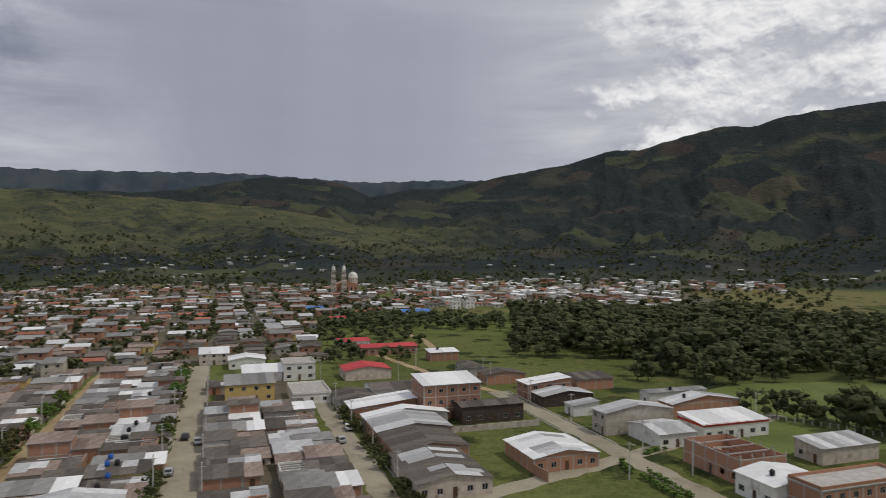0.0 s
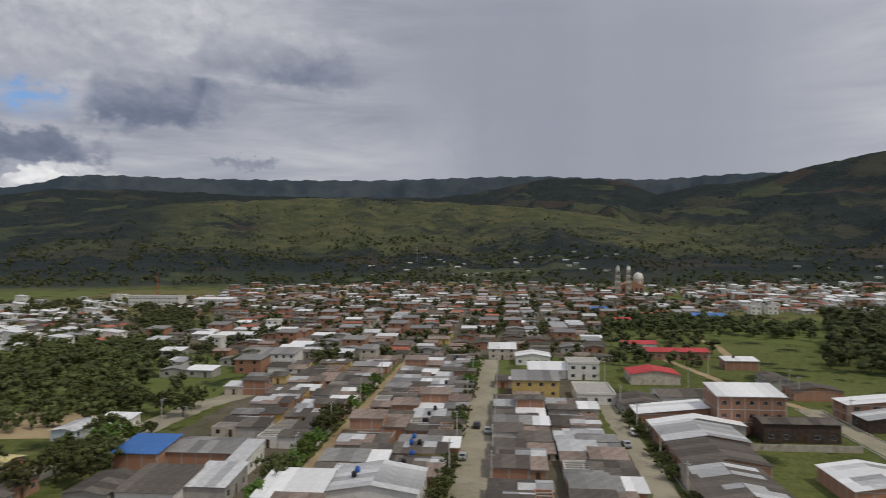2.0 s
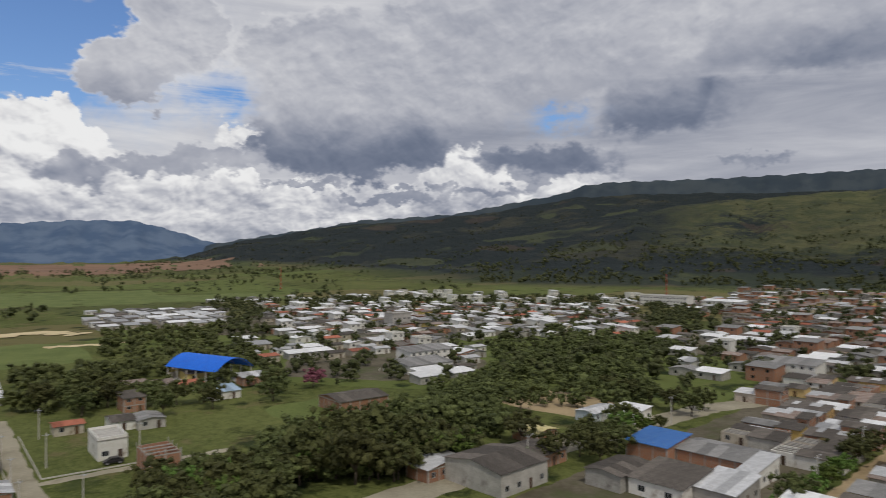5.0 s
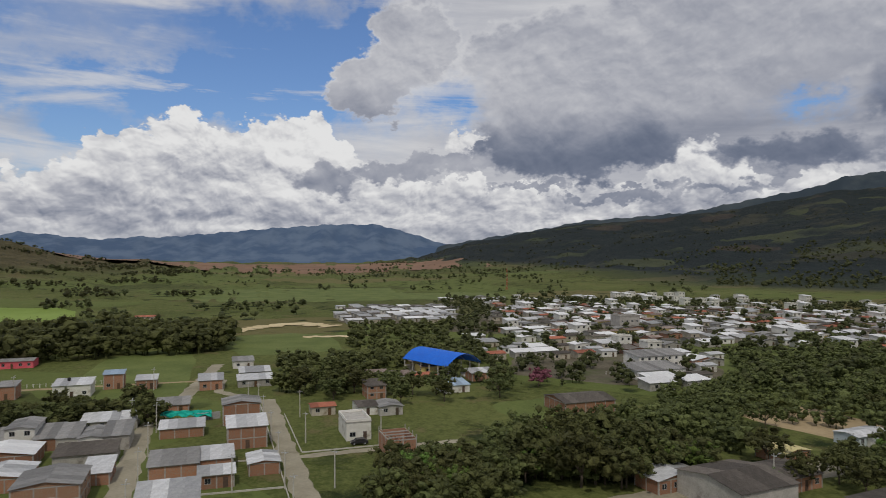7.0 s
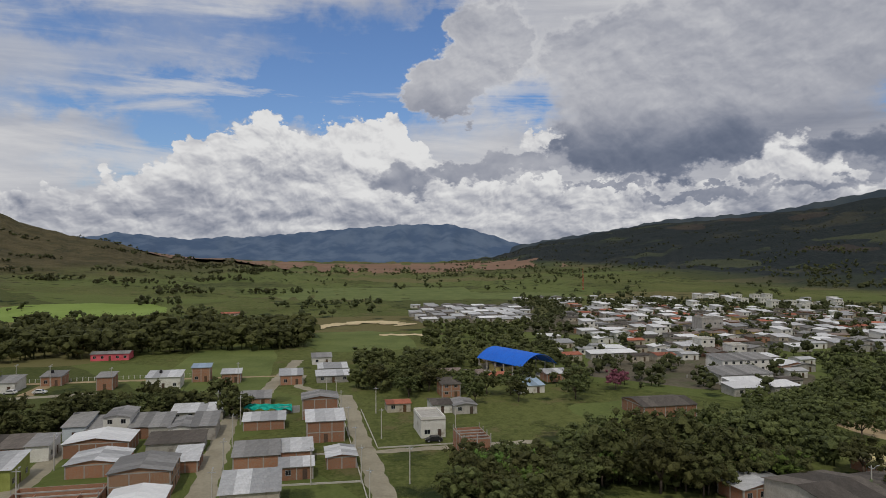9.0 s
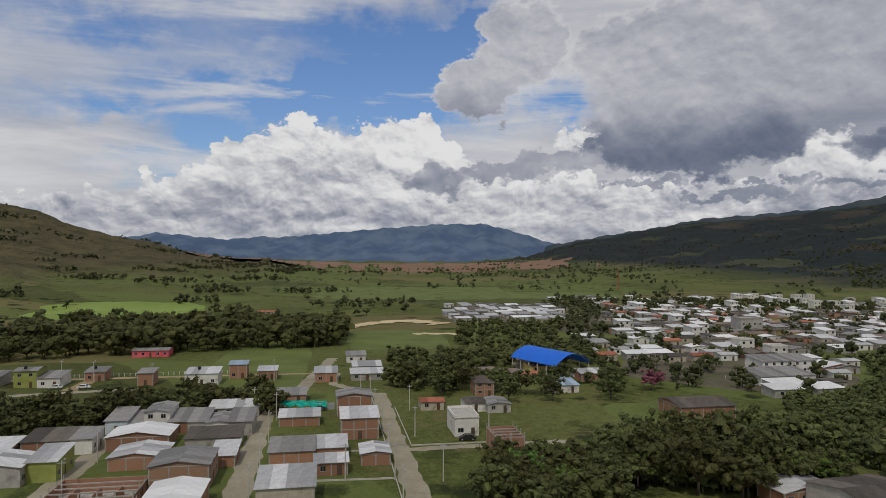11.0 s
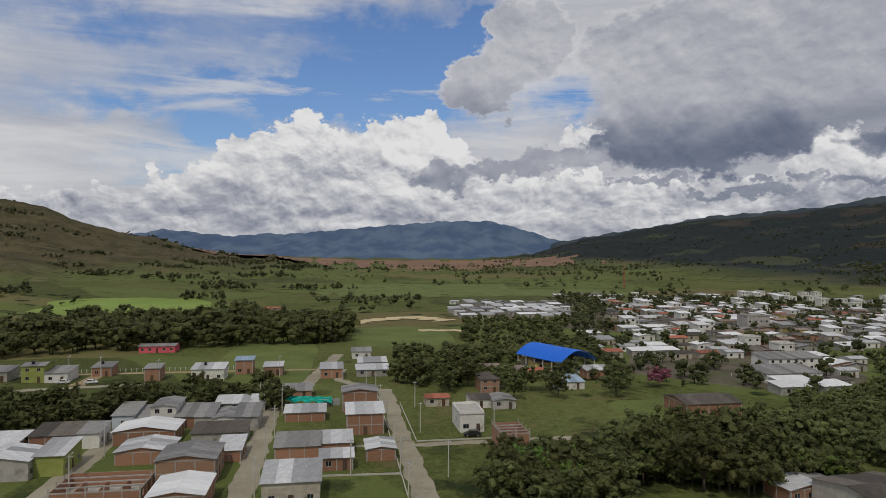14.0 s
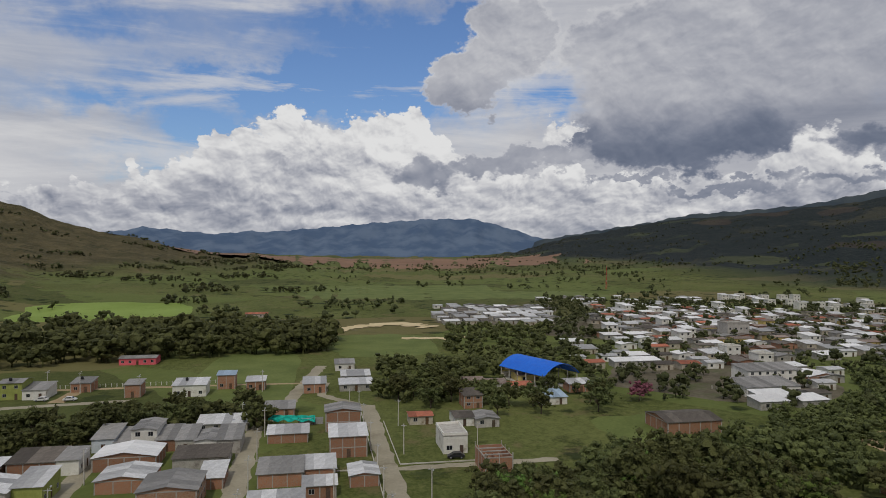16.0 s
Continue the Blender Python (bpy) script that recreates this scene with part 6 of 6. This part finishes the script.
def sports_hall():
    """An open hall under a curved blue roof on columns."""
    root = new("sports_hall")
    blue = sheet_material("blue_arched_roofing", (0.012, 0.12, 0.62), (0.02, 0.17, 0.74), (0.02, 0.14, 0.6), 0.6, vary=0.03)
    w, d, n = 17.0, 26.0, 18
    bm = bmesh.new()
    low, high = [], []
    for i in range(n + 1):
        s = i / n
        z = 4.6 + 4.0 * (1 - (2 * s - 1) ** 2)
        low.append((s * w, z))
        high.append((s * w, z + 0.15))
    ring = low + high[::-1]
    a, b = [bm.verts.new((x, -0.8, z)) for x, z in ring], [bm.verts.new((x, d + 0.8, z)) for x, z in ring]
    m = len(ring)
    for k in range(m):
        bm.faces.new((a[k], a[(k + 1) % m], b[(k + 1) % m], b[k]))
    for face in (a, b):
        for k in range(n):
            bm.faces.new((face[k], face[k + 1], face[m - 2 - k], face[m - 1 - k]))
    part("roof", bm, blue, root, "curved bright blue metal roof")
    for y in (0.2, d / 3, d * 2 / 3, d - 0.2):
        bm = bmesh.new()
        for (x0, z0), (x1, z1) in zip(low, low[1:]):
            tube(bm, (x0, y, z0 - 0.14), (x1, y, z1 - 0.14), 0.09, 0.09, 5)
        part("arch", bm, STEEL, root, "curved steel arch under the roof")
    col = mesh_of("column", made(tube, (0, 0, 0), (0, 0, 4.7), 0.2, 0.2, 8), POST)
    for x in (0.4, w - 0.4):
        for k in range(6):
            part("column", col, None, root).matrix_basis = pose(x, d * k / 5, 0)
    part("floor", made(box, 0, w, 0, d, 0.02, 0.15), CONCRETE, root)
    part("back_wall", made(box, 0.6, w - 0.6, d - 0.3, d - 0.1, 0.16, 2.4), WALLS["plaster_worn"], root)
    root.matrix_world = G2.at(HALL_U, HALL_V, 0, 21)
    return tagged(root, "open sports hall under a curved bright blue roof", "sports hall")


def mast(az, r, h, label, red=True):
    root = new("radio_mast")
    paint = TRIM_RED if red else STEEL
    legs = [(1.2 * math.cos(k * math.tau / 3), 1.2 * math.sin(k * math.tau / 3)) for k in range(3)]
    for x, y in legs:
        part("leg", made(tube, (x, y, 0), (x * 0.15, y * 0.15, h), 0.16, 0.08), paint, root)
    for i in range(int(h / 3)):
        z, z2 = i * 3, (i + 1) * 3
        bm = bmesh.new()
        for k in range(3):
            (ax, ay), (bx, by) = legs[k], legs[(k + 1) % 3]
            f, f2 = 1 - 0.85 * z / h, 1 - 0.85 * z2 / h
            tube(bm, (ax * f, ay * f, z), (bx * f2, by * f2, z2), 0.06, 0.06, 4)
            tube(bm, (ax * f, ay * f, z), (bx * f, by * f, z), 0.06, 0.06, 4)
        part("brace", bm, STEEL if i % 2 else paint, root)
    x, y = -math.sin(radians(az)) * r, math.cos(radians(az)) * r
    root.matrix_world = pose(x, y, float(land(x, y)))
    return tagged(root, label, "radio mast", "masts")


POLE_MESH = (mesh_of("shaft", made(tube, (0, 0, 0), (0, 0, 7.6), 0.15, 0.09, 8), POST), mesh_of("crossarm", made(box, -0.7, 0.7, -0.05, 0.05, 7.1, 7.2), STEEL), mesh_of("lamp_arm", made(tube, (0, 0, 6.8), (0, -1.4, 7.4), 0.04, 0.03, 6), STEEL), mesh_of("lamp_head", made(box, -0.12, 0.12, -1.9, -1.3, 7.36, 7.48), STEEL))


def pole(g, u, v, turn=0.0):
    root = new("street_pole")
    for name, me in zip(("shaft", "crossarm", "lamp_arm", "lamp_head"), POLE_MESH):
        part(name, me, None, root)
    root.matrix_world = g.at(u, v, 0, turn)
    return tagged(root, "pale concrete street pole with a lamp arm", "street pole", "street poles")


for g, u, v in ((G2, 133.4, 22.8), (G2, 167.7, 21.5), (G2, 195, 23.4), (G2, 136, 13.4), (G2, 152, 13.6), (G2, 172, 13.6), (G2, 192, 13.2), (G2, 210, 13), (G2, 126, -14), (G2, 146, -14), (G2, 168, -14), (G2, 190, -13.8), (G2, 198, -20.4),
                (G2, 137, 3.5), (G2, 134, -48), (G2, 158, -49.4), (G2, 166, 40), (G2, 258, -82), (G2, 248, -60), (G2, 250, -19), (G2, 262, -94), (G2, 213, 10.2), (G2, 121, 13.4),
                (G1, 130, -2.8), (G1, 150, -3), (G1, 172, -2.8), (G1, 196, -2.8), (G1, 222, -3), (G1, 250, -3), (G1, 276, -3), (G1, 138, -11.6), (G1, 160, -11.6), (G1, 205, -11.6), (G1, 240, -11.6),
                (G1, 128, 33.2), (G1, 150, 33.2), (G1, 176, 33.2), (G1, 200, 33), (G1, 118, 79), (G1, 133, 92.6), (G1, 164, 91.4), (G1, 186, 89.8), (G1, 212, 82), (G1, 218, 90), (G1, 205, 70), (G1, 116, 92.8), (G1, 149, 140),
                (G1, 140, -44.4), (G1, 170, -44.6), (G1, 205, -44.6), (G1, 240, -44.4), (G1, 112, -92), (G1, 140, -91), (G1, 170, -90), (G1, 230, 60), (G1, 245, 35), (G1, 260, 75), (G1, 230, 92)):
    pole(g, u, v, 180.0 if v < 0 else 0.0)


def car_paint(name, col):
    m, t, b = material(name)
    n = noise_at(t, place_of(t, "Object"), 3.0, 3.0, 0.6)
    t.links.new(blend(t, n.ramp(0.4, 0.7) * 0.3, col, tuple(c * 0.75 for c in col)), b.inputs["Base Color"])
    b.inputs["Roughness"].default_value, b.inputs["Specular IOR Level"].default_value = 0.3, 0.5
    return m


def car(g, u, v, turn, paint, label):
    """Bonnet along +x."""
    root = new("car")
    bm = bmesh.new()
    prof = [(-2.1, 0.35), (2.1, 0.35), (2.15, 0.7), (1.2, 0.92), (0.65, 1.42), (-1.1, 1.46), (-1.75, 0.98), (-2.15, 0.85)]
    solid(bm, [(x, -0.82, z) for x, z in prof], [(x, 0.82, z) for x, z in prof])
    bmesh.ops.bevel(bm, geom=bm.edges[:], offset=0.05, segments=2, affect="EDGES")
    body = part("body", bm, paint, root, smooth=False)
    for y in (-0.835, 0.825):
        part("side_window", made(solid, [(-1.35, y, 1.0), (0.85, y, 1.0), (0.5, y, 1.36), (-1.0, y, 1.38)], [(-1.35, y + 0.01, 1.0), (0.85, y + 0.01, 1.0), (0.5, y + 0.01, 1.36), (-1.0, y + 0.01, 1.38)]), GLASS, body)
    part("windscreen", made(solid, [(1.17, -0.7, 0.97), (1.17, 0.7, 0.97), (0.72, 0.65, 1.38), (0.72, -0.65, 1.38)], [(1.2, -0.7, 0.99), (1.2, 0.7, 0.99), (0.75, 0.65, 1.4), (0.75, -0.65, 1.4)]), GLASS, body)
    part("rear_window", made(solid, [(-1.73, -0.66, 1.02), (-1.73, 0.66, 1.02), (-1.2, 0.62, 1.4), (-1.2, -0.62, 1.4)], [(-1.77, -0.66, 1.04), (-1.77, 0.66, 1.04), (-1.24, 0.62, 1.42), (-1.24, -0.62, 1.42)]), GLASS, body)
    tyre = mesh_of("wheel", made(tube, (0, -0.1, 0), (0, 0.1, 0), 0.33, 0.33, 14), BLACK)
    rim = mesh_of("rim", made(tube, (0, -0.11, 0), (0, 0.11, 0), 0.19, 0.19, 10), STEEL)
    for x in (-1.3, 1.3):
        for y in (-0.78, 0.78):
            wh = part("wheel", tyre, None, root)
            wh.matrix_basis = pose(x, y, 0.33)
            part("rim", rim, None, wh)
    for y in (-0.6, 0.6):
        part("headlight", made(box, 2.1, 2.17, y - 0.16, y + 0.16, 0.6, 0.74), STEEL, root)
    root.matrix_world = g.at(u, v, 0.1, turn)
    return tagged(root, label, "car", "parked cars")


WHITE_CAR, DARK_CAR, SILVER_CAR = car_paint("white_car_paint", (0.7, 0.7, 0.69)), car_paint("dark_car_paint", (0.02, 0.02, 0.025)), car_paint("silver_car_paint", (0.36, 0.37, 0.38))
car(G1, 177.6, -7.6, 85, DARK_CAR, "small dark car standing on a dirt street")
car(G1, 172.5, -4.6, -88, SILVER_CAR, "silver car parked beside a dirt street")
car(G1, 150.4, -9.6, 88, SILVER_CAR, "grey car parked under street trees")
car(G1, 174, 32.0, -92, WHITE_CAR, "white pickup parked on a narrow street")
car(G1, 163, 28.2, 95, SILVER_CAR, "silver car parked beside row houses")
car(G1, 215, 29.0, 90, WHITE_CAR, "white car parked near a lawn")
car(G2, 247.0, -90.5, 178, WHITE_CAR, "white pickup parked before a farm row")
car(G2, 245.8, -81.2, 3, WHITE_CAR, "white car parked before a farm row")
car(G2, 162.0, 33.6, 175, DARK_CAR, "black car parked beside a white house")


def post_fence(g, points, label):
    root = new("fence")
    me = mesh_of("post", made(box, -0.09, 0.09, -0.09, 0.09, 0, 1.3), WALLS["plaster"])
    for (u0, v0), (u1, v1) in zip(points, points[1:]):
        n = max(2, int(math.hypot(u1 - u0, v1 - v0) / 1.9))
        for k in range(n):
            x, y = g.xy(u0 + (u1 - u0) * k / n, v0 + (v1 - v0) * k / n)
            part("post", me, None, root).matrix_basis = pose(x, y, 0)
        (ax, ay), (bx, by) = g.xy(u0, v0), g.xy(u1, v1)
        part("wire", made(tube, (ax, ay, 1.1), (bx, by, 1.1), 0.02, 0.02, 4), STEEL, root)
    return tagged(root, label, "fence", "fences")


post_fence(G2, [(226, 143), (206, 148.6), (192, 157)], "white post fence round a green field")
post_fence(G2, [(270, -128), (268, -90), (269, -30)], "thin post fence along a pasture")
post_fence(G1, [(150, 143), (136, 152), (118, 160)], "thin post fence beside a meadow")


def low_wall(g, u0, v0, u1, v1, h, mat, label):
    """A yard wall between two points of the grid."""
    n = math.hypot(u1 - u0, v1 - v0)
    root = new("yard_wall", mesh_of("yard_wall", made(box, 0, n, -0.08, 0.08, 0, h), mat))
    root.matrix_world = g.at(u0, v0, 0.0, math.degrees(math.atan2(u1 - u0, v1 - v0)))
    return tagged(root, label, "wall", "yard walls")


for g, a, b, c, d, h, mat, label in (
        (G1, 127, 62, 121.4, 62.5, 2.2, WALLS["brick"], "low brick yard wall beside a house"), (G1, 162.5, 55, 162.5, 81, 1.6, WALLS["plaster_worn"], "long pale yard wall below a dark house"), (G1, 150, 53, 163, 53.5, 1.4, WALLS["brick"], "low brick yard wall behind a house"),
        (G1, 120, 34.2, 160, 34.2, 0.4, CONCRETE, "low concrete kerb wall along a street"), (G2, 137.9, -8, 136.6, 13.5, 0.35, POST, "pale concrete kerb along an empty lot"), (G2, 157.5, -8, 157, 13.5, 0.3, POST, "pale concrete kerb along an empty lot"),
        (G2, 160, 19.6, 200, 19.6, 0.3, POST, "pale concrete kerb beside the street"), (G2, 159.5, 19.6, 159.2, 44, 0.3, POST, "pale concrete kerb beside the street"), (G2, 122, 13.6, 215, 13.8, 0.3, POST, "pale concrete kerb beside the street"),
        (G1, 140, 90.6, 206, 91, 0.25, POST, "pale concrete kerb beside the street"), (G1, 138, 83.6, 206, 83.8, 0.25, POST, "pale concrete kerb beside the street"), (G1, 135, 97, 141, 116, 0.25, POST, "pale concrete kerb beside the street"),
        (G2, 200, -5, 201, 2, 2.0, STEEL, "grey sheet fence beside a lot")):
    low_wall(g, a, b, c, d, h, mat, label)


def tarp():
    m, t, b = material("teal_tarp")
    n = noise_at(t, place_of(t, "Object"), 0.9, 4.0, 0.6)
    t.links.new(blend(t, n.ramp(0.4, 0.65), (0.0, 0.26, 0.20), (0.02, 0.42, 0.33)), b.inputs["Base Color"])
    verts, quads = [], []
    for thick in (0.0, 0.04):
        for i in range(15):
            for j in range(5):
                verts.append((i * 0.95, j * 0.7, 2.0 + 0.25 * j + 0.35 * math.sin(i * 1.7) * math.cos(j * 1.1) - 0.05 * i + thick))
    for base in (0, 75):
        for i in range(14):
            for j in range(4):
                k = base + i * 5 + j
                quads.append((k, k + 5, k + 6, k + 1))
    root = new("shade_tarp")
    cloth = sheet("cloth", verts, quads, m)
    cloth.parent = root
    post_me = mesh_of("post", made(tube, (0, 0, 0), (0, 0, 2.3), 0.07, 0.06, 6), WOOD)
    for i in range(4):
        part("post", post_me, None, root).matrix_basis = pose(i * 4.2 + 0.2, 0.8, 0)
    root.matrix_world = G2.at(199, -13.6)
    return tagged(root, "sagging teal green tarp over wooden posts", "tarp")


def goal(u, v, turn):
    root = new("football_goal")
    for x in (-2.5, 2.5):
        part("upright", made(tube, (x, 0, 0), (x, 0, 2.1), 0.07, 0.07, 8), WALLS["plaster"], root)
    part("crossbar", made(tube, (-2.5, 0, 2.1), (2.5, 0, 2.1), 0.07, 0.07, 8), WALLS["plaster"], root)
    root.matrix_world = G1.at(u, v, 0.06, turn)
    return tagged(root, "white football goal on bare earth", "goal", "goals")


church()
sports_hall()
tarp()
goal(199, -127, 90)
goal(210, -99, 90)
mast(78.4, 900, 30, "slender red and white radio mast beyond the estate")
mast(46.6, 690, 26, "red lattice mast behind white buildings")
mast(25.9, 1500, 34, "pale lattice mast on a green slope", False)
block = house(G1, 545, -318, 44, 14, 9.0, wall="plaster", roof="flat", front="near", storeys=3, smart=1)
block["label"] = "long white three-storey block with a flat roof"
house(G1, 560, -268, 34, 12, 6.0, wall="plaster", roof="shed", slope="near", sheet="zinc_white", front="near", storeys=2)
farm = house(G2, 520, -52, 16, 9, 3.0, wall="plaster_worn", roof="gable", ridge="v", sheet="tile", front="near")
farm.matrix_world = pose(0, 0, float(land(*G2.xy(524, -44))) - 0.3) @ farm.matrix_world
farm["label"] = "lone farmhouse with a clay tile roof among trees"
